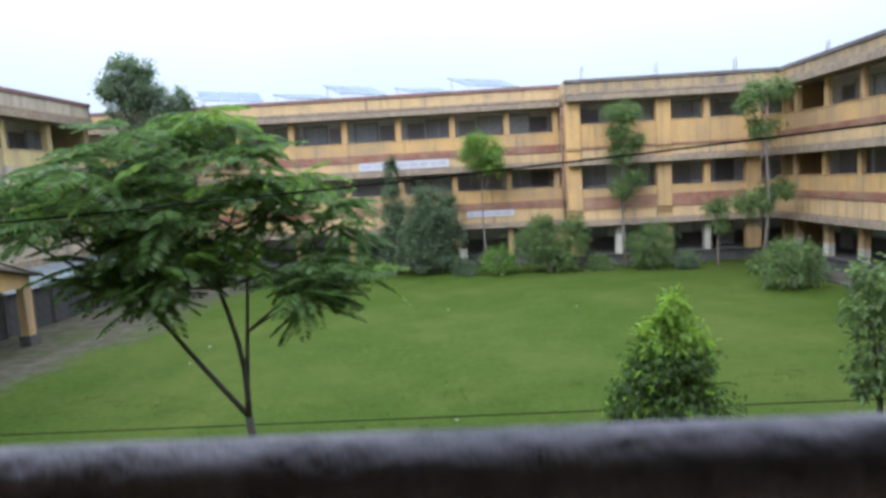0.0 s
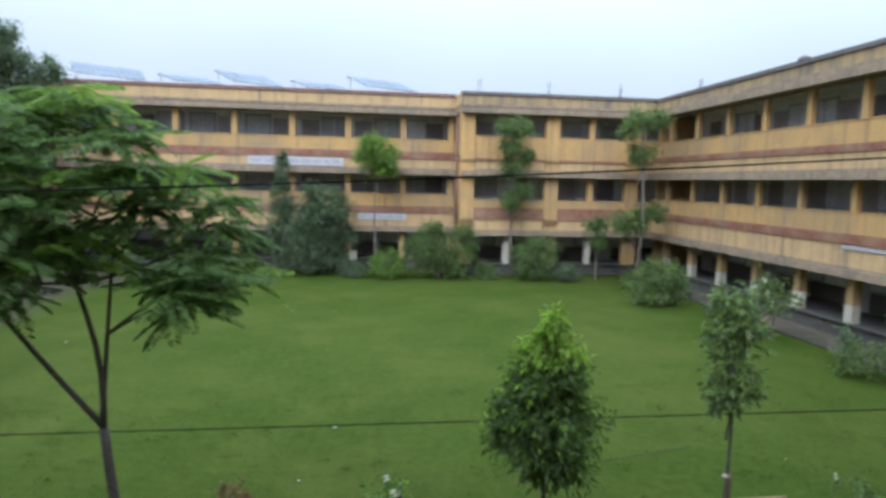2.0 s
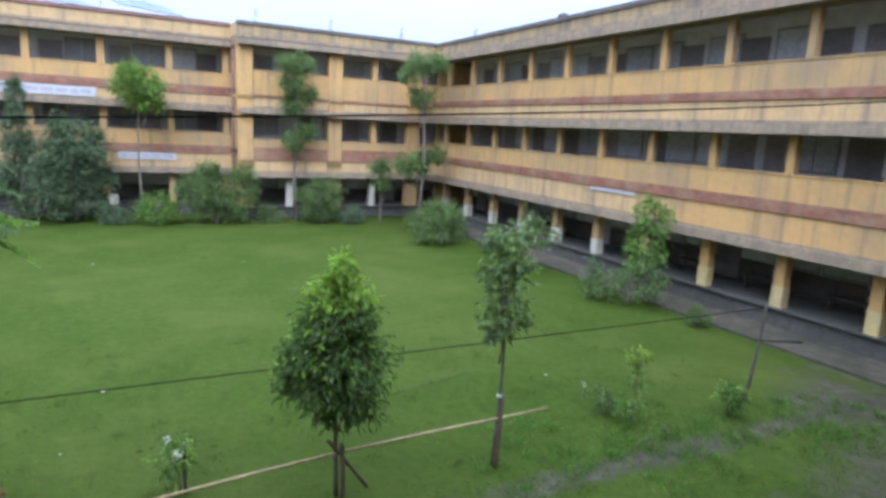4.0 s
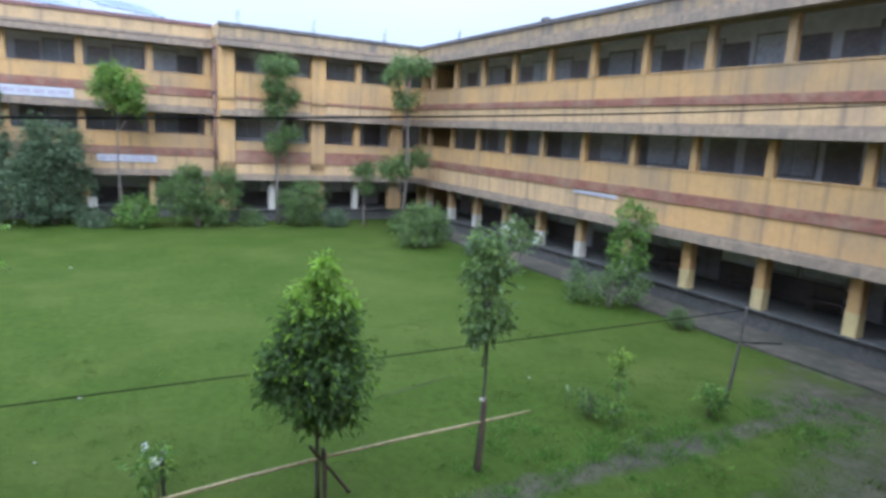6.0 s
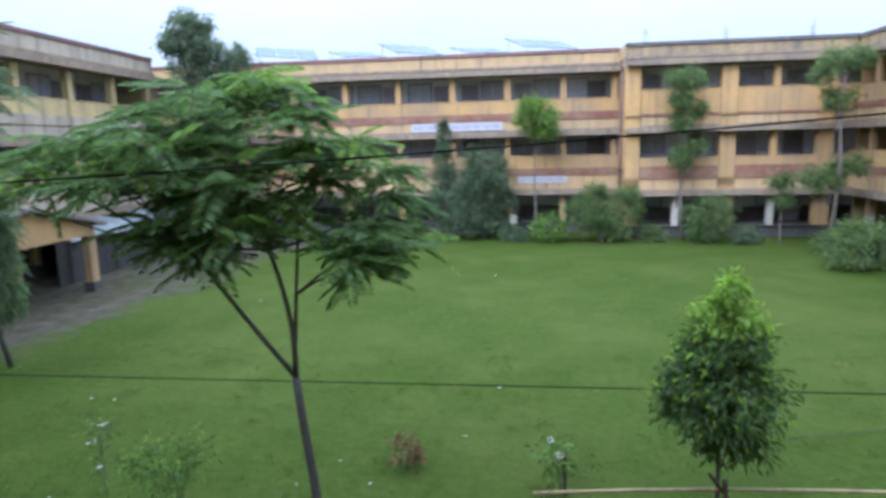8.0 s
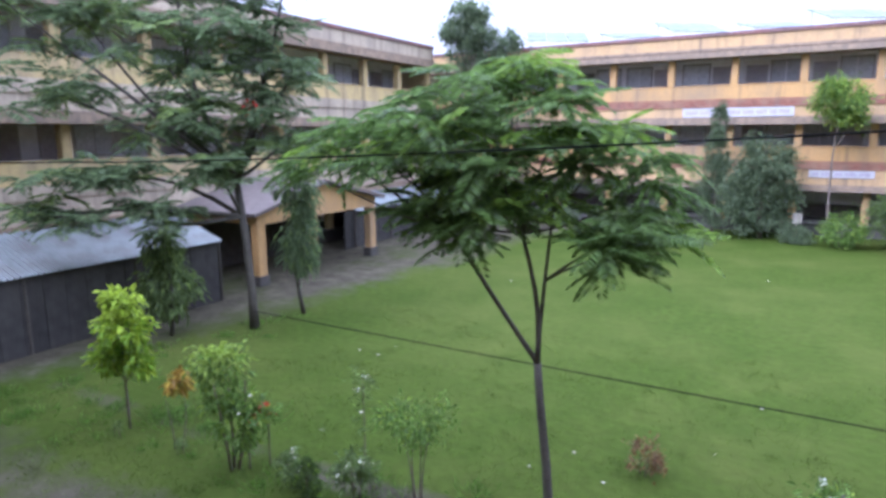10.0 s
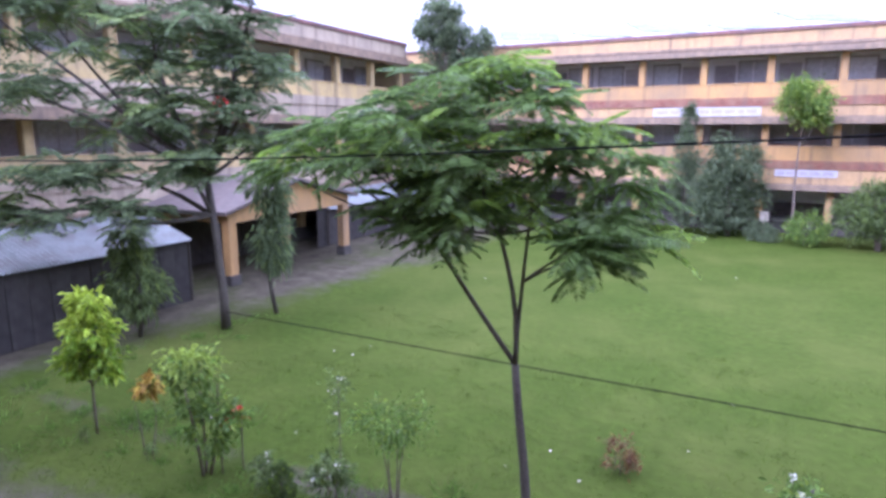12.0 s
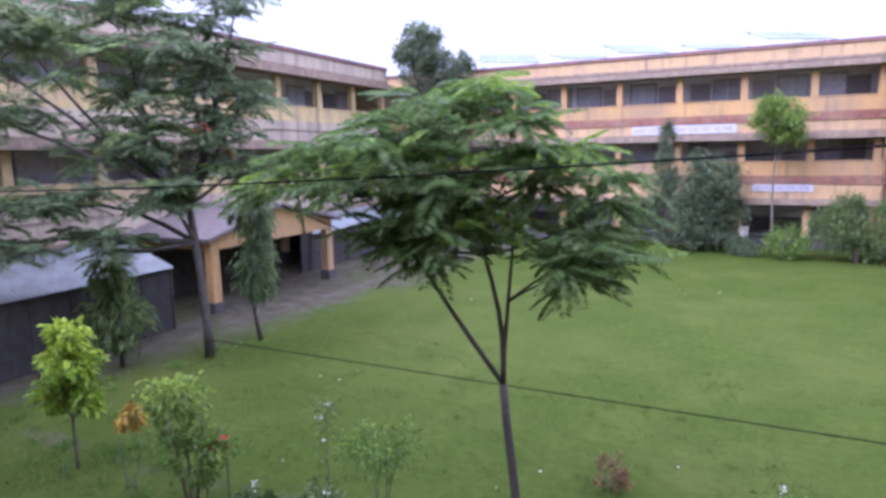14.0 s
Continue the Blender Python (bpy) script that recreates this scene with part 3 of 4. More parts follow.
def feather_tree():
    rng = np.random.default_rng(21)
    tree = thing("feathery_tree", "young feathery-leaved tree with forked slender stems on lawn", "tree", pose(-2.57, 6.65, 0, 0, 0, 21.4))
    fork = (0.0, 0.0, 2.78)
    trunk = part("trunk", Solid().tube([(0.22, 0, -0.1), (0.2, 0.0, 0.6), (0.13, 0.0, 1.5), (0.04, 0.0, 2.3), fork], [0.075, 0.064, 0.056, 0.05, 0.047], 10).mesh("trunk", BARK_DARK, True), tree)
    limb("stem", fork, (-0.98, 0.1, 4.25), 0.034, 0.022, rng, trunk, BARK_DARK, 0.02)
    limb("stem", fork, (-0.2, -0.05, 4.3), 0.036, 0.022, rng, trunk, BARK_DARK, 0.03)
    limb("stem", (0.0, 0, 2.95), (0.14, 0.08, 4.6), 0.027, 0.015, rng, trunk, BARK_DARK, 0.004)
    lobes = [(-1.95, 0.2, 5.26, 0.6, 0.8, 0.28, 13), (-1.15, -0.3, 5.7, 0.7, 0.9, 0.34, 15), (-0.35, 0.2, 6.02, 0.8, 0.9, 0.32, 16), (0.65, 0.0, 5.3, 0.62, 0.8, 0.48, 17),
             (0.74, -0.1, 4.35, 0.62, 0.7, 0.28, 18), (-0.95, 0.1, 4.75, 0.6, 0.7, 0.26, 13), (-0.4, -0.2, 5.1, 0.8, 0.8, 0.42, 20), (0.0, 0.2, 4.85, 0.5, 0.6, 0.25, 5), (-0.35, -0.4, 4.5, 0.45, 0.5, 0.2, 7),
             (-2.45, 0.1, 5.35, 0.28, 0.4, 0.2, 4), (1.1, 0.1, 4.9, 0.25, 0.4, 0.3, 5),
             (-1.5, -0.1, 5.15, 0.6, 0.7, 0.3, 8), (0.25, 0.0, 5.65, 0.55, 0.7, 0.3, 8), (-0.85, 0.2, 5.4, 0.6, 0.7, 0.3, 8), (0.8, 0.0, 4.18, 0.48, 0.5, 0.16, 8), (-0.95, 0.0, 4.42, 0.5, 0.5, 0.2, 10), (-2.55, 0.15, 4.98, 0.3, 0.4, 0.14, 4)]
    roots, ways, young = [], [], []
    for x, y, z, rx, ry, rz, count in lobes:
        base = (-0.2, 0, 4.3) if x > -1 else (-0.98, 0.1, 4.25)
        if z < 4.45 and x > 0:
            base = (0.068, 0.039, 3.75)
        limb("branch", base, (x, y, z - 0.1), 0.02, 0.008, rng, trunk, BARK_DARK, 0.06, sides=5)
        for _ in range(int(count * 0.68)):
            tip = np.array((x, y, z)) + unit(rng.normal(size=3)) * np.array((rx, ry, rz * 1.25)) * (0.3 + 0.75 * rng.random())
            k = rng.integers(5, 8)
            a = rng.random() * math.tau + np.arange(k) * math.tau / k + rng.normal(size=k) * 0.25
            outward = np.array((tip[0] + 0.4, tip[1], 0)) * 0.35
            w = np.stack([np.cos(a), np.sin(a), -0.45 + 1.05 * rng.random(k)], 1) + outward
            roots.append(np.repeat(tip[None], k, 0))
            ways.append(w)
            # upper lobes take more bright fronds: the lit crown top put into colour
            bright = rng.random() < (0.34 if z > 4.45 else 0.12)
            young.append(np.full(k, bright))
    part("crown", fronds("crown", np.concatenate(roots), np.concatenate(ways), 0.56, rng, FERNY, np.concatenate(young), 15, 0.17, 0.038), tree)
    return tree


def flame_tree():
    rng = np.random.default_rng(5)
    tree = thing("spreading_tree", "tall spreading feathery tree with sparse red blossom", "tree", pose(-13.3, 12.3, 0, 0, 0, 47))
    trunk = part("trunk", Solid().tube([(0.0, 0, -0.1), (-0.02, 0, 1.0), (-0.1, 0, 2.6), (-0.25, 0.1, 4.2)], [0.15, 0.12, 0.11, 0.1], 10).mesh("trunk", BARK_DARK, True), tree)
    lobes = [(-1.4, 0, 9.6, 2.2, 2.0, 0.9, 26), (-3.6, 0.3, 8.4, 1.8, 1.8, 0.9, 20), (0.4, 0, 8.0, 1.3, 1.8, 1.0, 20), (-1.7, -0.3, 7.3, 2.2, 1.8, 1.0, 26), (-4.3, 0.2, 6.6, 1.3, 1.5, 0.7, 12),
             (0.5, 0.2, 6.2, 1.2, 1.4, 0.8, 15), (-1.5, 0.2, 5.6, 2.0, 1.5, 0.6, 18), (-3.5, -0.6, 4.4, 1.9, 1.0, 0.4, 16), (-0.6, -0.5, 4.5, 1.1, 1.0, 0.5, 12), (-4.8, -0.6, 3.6, 1.3, 0.8, 0.45, 11),
             (-2.2, -0.8, 3.5, 1.2, 0.8, 0.4, 9), (1.3, 0.2, 9.6, 0.9, 1.2, 0.5, 9), (1.4, 0.2, 7.3, 0.9, 1.0, 0.6, 9), (1.0, 0.2, 5.3, 0.8, 0.9, 0.4, 7), (-5.4, 0, 8.9, 1.0, 1.2, 0.7, 10)]
    roots, ways, young, petals = [], [], [], []
    for x, y, z, rx, ry, rz, count in lobes:
        start = (-0.25, 0.1, 4.2) if z > 5 else (-0.15, 0.03, 3.2)
        limb("limb", start, (x, y, z - 0.2), 0.075, 0.02, rng, trunk, BARK_DARK, 0.07, sides=6)
        for _ in range(int(count * 1.25)):
            tip = np.array((x, y, z)) + unit(rng.normal(size=3)) * np.array((rx, ry, rz * 1.4)) * (0.2 + 0.85 * rng.random())
            k = rng.integers(6, 9)
            a = rng.random() * math.tau + np.arange(k) * math.tau / k + rng.normal(size=k) * 0.3
            roots.append(np.repeat(tip[None], k, 0))
            ways.append(np.stack([np.cos(a), np.sin(a), -0.3 + 0.8 * rng.random(k)], 1))
            young.append(np.full(k, rng.random() < 0.2))
            if rng.random() < 0.035 and z > 6:
                petals.append(tip + rng.normal(size=(14, 3)) * 0.13)
    part("crown", fronds("crown", np.concatenate(roots), np.concatenate(ways), 0.72, rng, ASHEN, np.concatenate(young), 11, 0.25, 0.055), tree)
    if petals:
        q = np.concatenate(petals)
        part("blossom", blades("blossom", q, rng.normal(size=q.shape), 0.13, 0.1, RED, rng.random(len(q)) < 0.3, rng), tree, "red blossom")
    return tree


# ---- broad-leaved trees and shrubs ----
def leafy(name, label, at, height, trunk_r, lobes, mats, leaf=0.14, leaf_w=0.05, droop=0.5, young_top=None, seed=1, bark=BARK, category="tree", stems=1, group="", lean=(0, 0),
          young_share=0.15, flowers=None):
    """Trunk or stems with limbs and a crown of clumped leaves. lobes: centre, radii, clumps, leaves in each, spread."""
    rng = np.random.default_rng(seed)
    tree = thing(name, label, category, Matrix.Translation((*at, 0)) @ Matrix.Rotation(rng.random() * 0.6, 4, "Z"), group)
    pts, outs = [], []
    for i in range(stems):
        a = math.tau * i / max(stems, 1) + 0.4
        foot = (0.06 * math.cos(a) * (stems > 1), 0.06 * math.sin(a) * (stems > 1), -0.06)
        head = (lean[0] + (0.25 * height * 0.5 * math.cos(a) if stems > 1 else 0), lean[1] + (0.25 * height * 0.5 * math.sin(a) if stems > 1 else 0), height * (0.9 if stems == 1 else 0.7))
        trunk = limb("trunk" if stems == 1 else "stem", foot, head, trunk_r, trunk_r * 0.3, rng, tree, bark, 0.03, sides=8)
    for c, r, count, each, spread in lobes:
        p, o = clumps(rng, c, r, count, each, spread, floor=0.03)
        pts.append(p)
        outs.append(o)
        if stems == 1 and c[2] < height * 0.95:
            s = max(0.25, min(0.85, c[2] / height - 0.12))
            limb("branch", (lean[0] * s, lean[1] * s, height * 0.9 * s), c, trunk_r * 0.45, trunk_r * 0.15, rng, tree, bark, 0.06, sides=5)
    p, o = np.concatenate(pts), np.concatenate(outs)
    o = o + rng.normal(size=o.shape) * 0.55 + np.array([0, 0, -droop * 0.7])
    top = np.zeros(len(p), bool) if young_top is None else p[:, 2] + rng.normal(size=len(p)) * 0.12 > young_top
    young = top | (rng.random(len(p)) < young_share)
    part("crown", blades("crown", p, o, leaf * (0.7 + 0.6 * rng.random(len(p))), leaf_w * (0.8 + 0.4 * rng.random(len(p))), mats, young, rng), tree)
    if flowers:
        mats_f, count, size, *which = flowers
        among = pts[which[0]] if which else p
        pick = among[rng.choice(len(among), count)]
        q = (pick[:, None] + rng.normal(size=(count, 6, 3)) * size * 0.35).reshape(-1, 3)
        part("blossom", blades("blossom", q, rng.normal(size=q.shape) + (0, 0, 0.5), size, size * 0.7, mats_f, rng.random(len(q)) < 0.3, rng), tree)
    return tree


feather_tree()
flame_tree()
# cone-shaped young tree tied to stakes
leafy("conical_tree", "dense cone-shaped young tree with yellow-green tips", (2.72, 8.24), 3.55, 0.04,
      [((0.08, 0, 1.52), (0.5, 0.55, 0.22), 34, 34, 0.085), ((-0.05, 0, 1.92), (0.8, 0.78, 0.3), 66, 42, 0.09), ((-0.04, 0, 2.28), (0.72, 0.7, 0.32), 60, 42, 0.09), ((0, 0, 2.66), (0.54, 0.54, 0.3), 44, 42, 0.085),
       ((0.02, 0, 3.05), (0.36, 0.36, 0.26), 28, 40, 0.075), ((0, 0, 3.42), (0.15, 0.15, 0.24), 12, 28, 0.055)],
      MANGO, 0.135, 0.042, 0.75, young_top=2.95, seed=31, young_share=0.14)
# tall slender sapling
leafy("slender_tree", "slender sapling with a narrow open crown", (5.36, 8.1), 3.9, 0.035,
      [((0, 0, 3.72), (0.3, 0.3, 0.2), 12, 22, 0.08), ((-0.12, 0, 3.3), (0.38, 0.38, 0.13), 12, 24, 0.075), ((0.2, 0, 3.42), (0.25, 0.25, 0.12), 7, 20, 0.07), ((0.02, 0, 2.85), (0.34, 0.34, 0.14), 11, 22, 0.075),
       ((0.04, 0, 2.42), (0.36, 0.36, 0.2), 15, 24, 0.075)],
      SHRUB, 0.13, 0.06, 0.7, seed=32, bark=BARK_DARK, young_share=0.15)
# lime-green tree in two tiers
leafy("lime_tree", "small bright lime-green tree with two leafy tiers", (-10.7, 6.7), 2.6, 0.03,
      [((0.06, 0, 2.38), (0.22, 0.22, 0.28), 18, 22, 0.065), ((0.08, 0, 1.95), (0.4, 0.4, 0.24), 30, 22, 0.07), ((-0.25, 0, 1.36), (0.34, 0.36, 0.26), 26, 22, 0.07), ((0.3, 0, 1.3), (0.24, 0.3, 0.16), 12, 22, 0.065)], LIME, 0.16, 0.07, 0.65, young_top=2.0, seed=33, young_share=0.3)
leafy("flowering_shrub", "leafy garden shrub with a few red flowers", (-7.8, 6.62), 2.2, 0.03,
      [((-0.15, 0, 1.8), (0.42, 0.42, 0.34), 24, 22, 0.075), ((0.12, 0, 0.85), (0.34, 0.34, 0.42), 22, 22, 0.08), ((0.62, 0, 1.1), (0.2, 0.2, 0.16), 8, 20, 0.06), ((-0.2, 0, 1.2), (0.25, 0.25, 0.25), 8, 20, 0.08)], FRESH, 0.13, 0.06, 0.45, seed=34,
      category="shrub", stems=3, flowers=(RED, 7, 0.08, 2), young_top=1.8)
leafy("withered_plant", "withered yellow-brown plant on thin bent stalks", (-9.2, 6.62), 1.35, 0.015, [((0.1, 0, 1.22), (0.16, 0.16, 0.18), 12, 16, 0.05)], DRY, 0.14, 0.06, 0.9, seed=35, category="plant",
      stems=2, young_share=0.5)
leafy("dwarf_conifer", "small dark rounded conifer", (-6.15, 6.55), 0.6, 0.02, [((0, 0, 0.3), (0.2, 0.2, 0.24), 34, 30, 0.035), ((0, 0, 0.52), (0.12, 0.12, 0.14), 14, 28, 0.03)], MANGO, 0.07, 0.02, -0.6, seed=36, category="shrub")
leafy("white_flowered_plant", "low garden plant with small white flowers", (-6.55, 6.7), 0.5, 0.012, [((0, 0, 0.32), (0.22, 0.2, 0.22), 12, 16, 0.06)], SHRUB, 0.1, 0.05, 0.3, seed=37, category="plant", stems=2,
      flowers=(WHITE, 7, 0.05))
leafy("white_flowered_plant", "low garden plant with small white flowers", (-5.49, 6.85), 0.85, 0.012, [((0, 0, 0.5), (0.32, 0.3, 0.3), 18, 18, 0.08)], SHRUB, 0.12, 0.055, 0.4, seed=38, category="plant", stems=3,
      flowers=(WHITE, 8, 0.05))
leafy("thin_sapling", "thin upright sapling with few leaves", (-5.95, 7.7), 1.75, 0.014, [((0, 0, 1.5), (0.14, 0.14, 0.25), 7, 10, 0.06), ((0, 0, 0.9), (0.12, 0.12, 0.25), 4, 8, 0.06)], SHRUB, 0.1, 0.04, 0.5, seed=39,
      flowers=(WHITE, 2, 0.05))
leafy("airy_bush", "airy bush with thin spreading stems", (-4.62, 7.23), 1.6, 0.016, [((0, 0, 1.35), (0.6, 0.5, 0.24), 36, 18, 0.08)], FRESH, 0.1, 0.042, 0.3, seed=40,
      category="shrub", stems=4)
leafy("rusty_shrub", "small rust-brown shrub on the lawn", (-1.9, 9.75), 0.55, 0.012, [((0, 0, 0.3), (0.3, 0.28, 0.22), 20, 22, 0.06)], RUST, 0.08, 0.03, 0.1, seed=41, category="shrub", stems=3)
leafy("staked_seedling", "pale seedling beside a short stake", (0.62, 9.15), 0.85, 0.012, [((-0.1, 0, 0.55), (0.28, 0.25, 0.28), 14, 14, 0.07)], FRESH, 0.14, 0.06, 0.4, seed=42, category="plant", stems=2,
      flowers=(WHITE, 4, 0.08))
leafy("young_plant", "young upright plant with bright leaves", (8.87, 8.57), 1.4, 0.014, [((0, 0, 1.28), (0.17, 0.17, 0.12), 10, 16, 0.05), ((0.02, 0, 0.85), (0.12, 0.12, 0.2), 5, 12, 0.05), ((-0.2, 0, 0.35), (0.25, 0.2, 0.2), 9, 14, 0.06)], FRESH, 0.12, 0.055, 0.5,
      young_top=1.15, seed=43, category="plant", flowers=(WHITE, 1, 0.06))
leafy("young_plant", "low leafy young plant in long grass", (8.46, 8.85), 0.7, 0.012, [((0, 0, 0.42), (0.18, 0.18, 0.26), 10, 14, 0.06)], SHRUB, 0.11, 0.05, 0.4, seed=44, category="plant", stems=2)
for i, (x, y, h) in enumerate([(8.25, 7.56, 0.22), (8.87, 7.65, 0.3), (8.38, 9.45, 0.42), (-9.0, 6.5, 0.28), (-10.55, 6.35, 0.26)]):
    leafy("seedling", "tiny leafy seedling in the planting strip", (x, y), h, 0.008, [((0, 0, h * 0.7), (0.08, 0.08, h * 0.3), 6, 9, 0.03)], SHRUB, 0.07, 0.03, 0.3, seed=120 + i, category="seedling", stems=2,
          group="seedlings in the planting strip", flowers=(WHITE, 1, 0.05) if i == 2 else None)
leafy("low_bush", "low green bush beside a leaning stake", (10.95, 7.95), 0.75, 0.015, [((0, 0, 0.45), (0.26, 0.26, 0.26), 16, 20, 0.06)], FRESH, 0.11, 0.05, 0.3, seed=45, category="shrub", stems=3)
leafy("clipped_bush", "small clipped round bush", (15.3, 12.6), 0.62, 0.02, [((0, 0, 0.33), (0.4, 0.4, 0.26), 40, 26, 0.05)], SHRUB, 0.07, 0.035, 0.0, seed=46, category="shrub", stems=3)
leafy("wall_shrub", "straggling shrub along the veranda", (14.9, 15.2), 1.5, 0.02, [((0.2, -0.4, 0.8), (0.6, 0.8, 0.5), 36, 22, 0.12), ((-0.1, 0.9, 0.6), (0.5, 0.7, 0.4), 26, 22, 0.12)], SHRUB, 0.15, 0.06, 0.3, seed=47,
      category="shrub", stems=4)
leafy("veranda_tree", "bushy young tree against the veranda pillars", (15.9, 15.4), 3.6, 0.05, [((0, 0, 2.9), (0.55, 0.55, 0.6), 30, 24, 0.13), ((0, 0.2, 1.7), (0.6, 0.6, 0.7), 34, 24, 0.14)], FRESH, 0.17, 0.07, 0.5, seed=48)
leafy("white_blossom_shrub", "open shrub with clusters of white blossom", (14.9, 20.6), 2.3, 0.03, [((0, 0, 1.6), (0.8, 0.8, 0.55), 30, 22, 0.14)], SHRUB, 0.2, 0.07, 0.2, seed=49, category="shrub", stems=4,
      flowers=(WHITE, 16, 0.12))
leafy("dark_shrub", "narrow dark shrub by the veranda", (14.77, 16.8), 1.5, 0.02, [((0, 0, 0.8), (0.28, 0.28, 0.6), 24, 22, 0.09)], DUSKY, 0.12, 0.05, 0.3, seed=50, category="shrub", stems=2)
# planting along the far buildings
leafy("large_bush", "large dark rounded bush against the far wing", (-1.95, 36.3), 5.0, 0.14, [((0, 0, 1.9), (1.75, 1.2, 1.6), 90, 56, 0.24), ((-1.35, 0, 1.7), (0.8, 0.9, 1.4), 34, 54, 0.22), ((-1.0, 0, 3.3), (0.7, 0.7, 0.6), 16, 52, 0.2), ((0.1, 0, 3.7), (1.45, 1.1, 1.0), 46, 56, 0.23), ((-0.5, 0, 4.6), (0.6, 0.6, 0.5), 14, 50, 0.18), ((0.8, 0, 4.4), (0.5, 0.5, 0.4), 10, 50, 0.18)], DUSKY, 0.20, 0.090, 0.4, seed=51)
leafy("columnar_tree", "slim pointed columnar tree against the far wing", (-4.25, 36.4), 7.0, 0.1, [((0, 0, 2.0), (0.7, 0.6, 1.8), 70, 44, 0.15), ((0, 0, 4.3), (0.6, 0.5, 1.4), 56, 44, 0.14), ((0, 0, 6.0), (0.3, 0.3, 0.9), 24, 36, 0.09)],
      DUSKY, 0.18, 0.068, 0.9, seed=52)
leafy("round_bush", "broad leafy bush below the stair block", (4.5, 34.6), 3.1, 0.08, [((-0.9, 0, 1.6), (1.05, 1.0, 1.2), 46, 54, 0.2), ((0.9, 0, 1.5), (1.2, 1.0, 1.3), 50, 54, 0.2), ((-0.5, 0, 2.75), (0.6, 0.5, 0.35), 12, 50, 0.15), ((1.3, 0, 2.65), (0.6, 0.5, 0.3), 12, 50, 0.15)], SHRUB, 0.18, 0.075, 0.3, seed=53, category="shrub",
      stems=4)
leafy("low_shrub", "low bright shrub beside the broad bush", (1.6, 34.6), 1.7, 0.04, [((0, 0, 0.9), (0.9, 0.8, 0.7), 46, 41, 0.2)], FRESH, 0.15, 0.068, 0.3, seed=54, category="shrub", stems=3)
leafy("round_bush", "leafy bush in front of white pillars", (9.9, 34.0), 2.5, 0.06, [((0, 0, 1.25), (1.3, 1.0, 1.1), 80, 45, 0.22)], SHRUB, 0.17, 0.075, 0.3, seed=55, category="shrub", stems=4)
leafy("lollipop_tree", "thin-trunked tree with a round bright crown", (1.05, 36.4), 7.4, 0.07, [((0, 0, 6.9), (1.15, 1.0, 0.8), 46, 60, 0.2), ((0.5, 0, 6.1), (0.9, 0.7, 0.45), 22, 55, 0.17), ((-0.5, 0, 7.4), (0.6, 0.5, 0.4), 12, 50, 0.15)], FRESH, 0.19, 0.090, 0.3, seed=56, young_share=0.4)
leafy("slim_tall_tree", "tall slim tree with leaf clumps along its trunk", (8.75, 34.9), 8.8, 0.09,
      [((-0.1, 0, 8.5), (1.0, 0.8, 0.4), 26, 50, 0.17), ((-0.35, 0, 7.55), (0.55, 0.5, 0.35), 14, 50, 0.16), ((0.85, 0, 7.0), (0.45, 0.4, 0.4), 10, 44, 0.15), ((-0.1, 0, 6.5), (0.5, 0.45, 0.5), 15, 50, 0.16), ((0.5, 0, 5.0), (0.7, 0.6, 0.3), 14, 50, 0.16), ((-0.2, 0, 4.5), (0.5, 0.5, 0.4), 12, 46, 0.16)], SHRUB, 0.19, 0.083, 0.5, seed=57)
leafy("slim_tall_tree", "tall slim tree in the inner corner of the yard", (15.2, 32.8), 9.2, 0.1,
      [((0.3, 0, 9.0), (1.2, 0.9, 0.45), 30, 50, 0.18), ((-0.7, 0, 8.3), (0.6, 0.6, 0.4), 14, 46, 0.17), ((0.1, 0, 7.2), (0.6, 0.6, 0.6), 18, 46, 0.18), ((0.9, 0, 3.9), (0.9, 0.7, 0.4), 20, 50, 0.19), ((-0.1, 0, 3.3), (0.8, 0.7, 0.4), 18, 50, 0.19), ((-1.1, 0, 3.4), (0.6, 0.6, 0.4), 12, 46, 0.18)], SHRUB, 0.19, 0.083, 0.6, seed=58)
leafy("small_tree", "small tree with drooping fronds near the corner", (13.3, 33.6), 3.7, 0.06, [((0, 0, 3.2), (0.6, 0.6, 0.35), 18, 44, 0.15), ((0.1, 0, 2.3), (0.4, 0.4, 0.3), 10, 40, 0.15)], SHRUB, 0.19, 0.075, 0.7, seed=59)
leafy("round_bush", "rounded bush at the edge of the lawn", (13.8, 26.8), 2.1, 0.05, [((0, 0, 1.5), (1.05, 0.9, 0.35), 34, 40, 0.17), ((-0.3, 0, 0.8), (1.0, 0.9, 0.5), 34, 40, 0.17), ((0.7, 0, 0.75), (0.6, 0.6, 0.4), 14, 40, 0.16)], SHRUB, 0.2, 0.065, 0.6, seed=60, category="shrub", stems=4)
for i, (x, y, r) in enumerate([(-6.4, 35.6, 0.9), (-0.3, 35.2, 0.6), (11.7, 33.6, 0.6), (14.6, 31.0, 0.7), (15.6, 28.6, 0.6), (15.4, 24.2, 0.6), (-9.5, 36.3, 1.1), (-12.5, 36.0, 1.0), (-7.8, 36.2, 0.9), (7.2, 34.4, 0.5)]):
    leafy("hedge_shrub", "low shrub in the planting below the far wing", (x, y), r * 1.4, 0.04, [((0, 0, r * 0.6), (r, r * 0.8, r * 0.6), int(40 * r) + 10, 41, 0.18)], DUSKY if i % 3 else SHRUB, 0.15, 0.068, 0.3, seed=70 + i,
          category="shrub", stems=3, group="shrubs along the far wing")
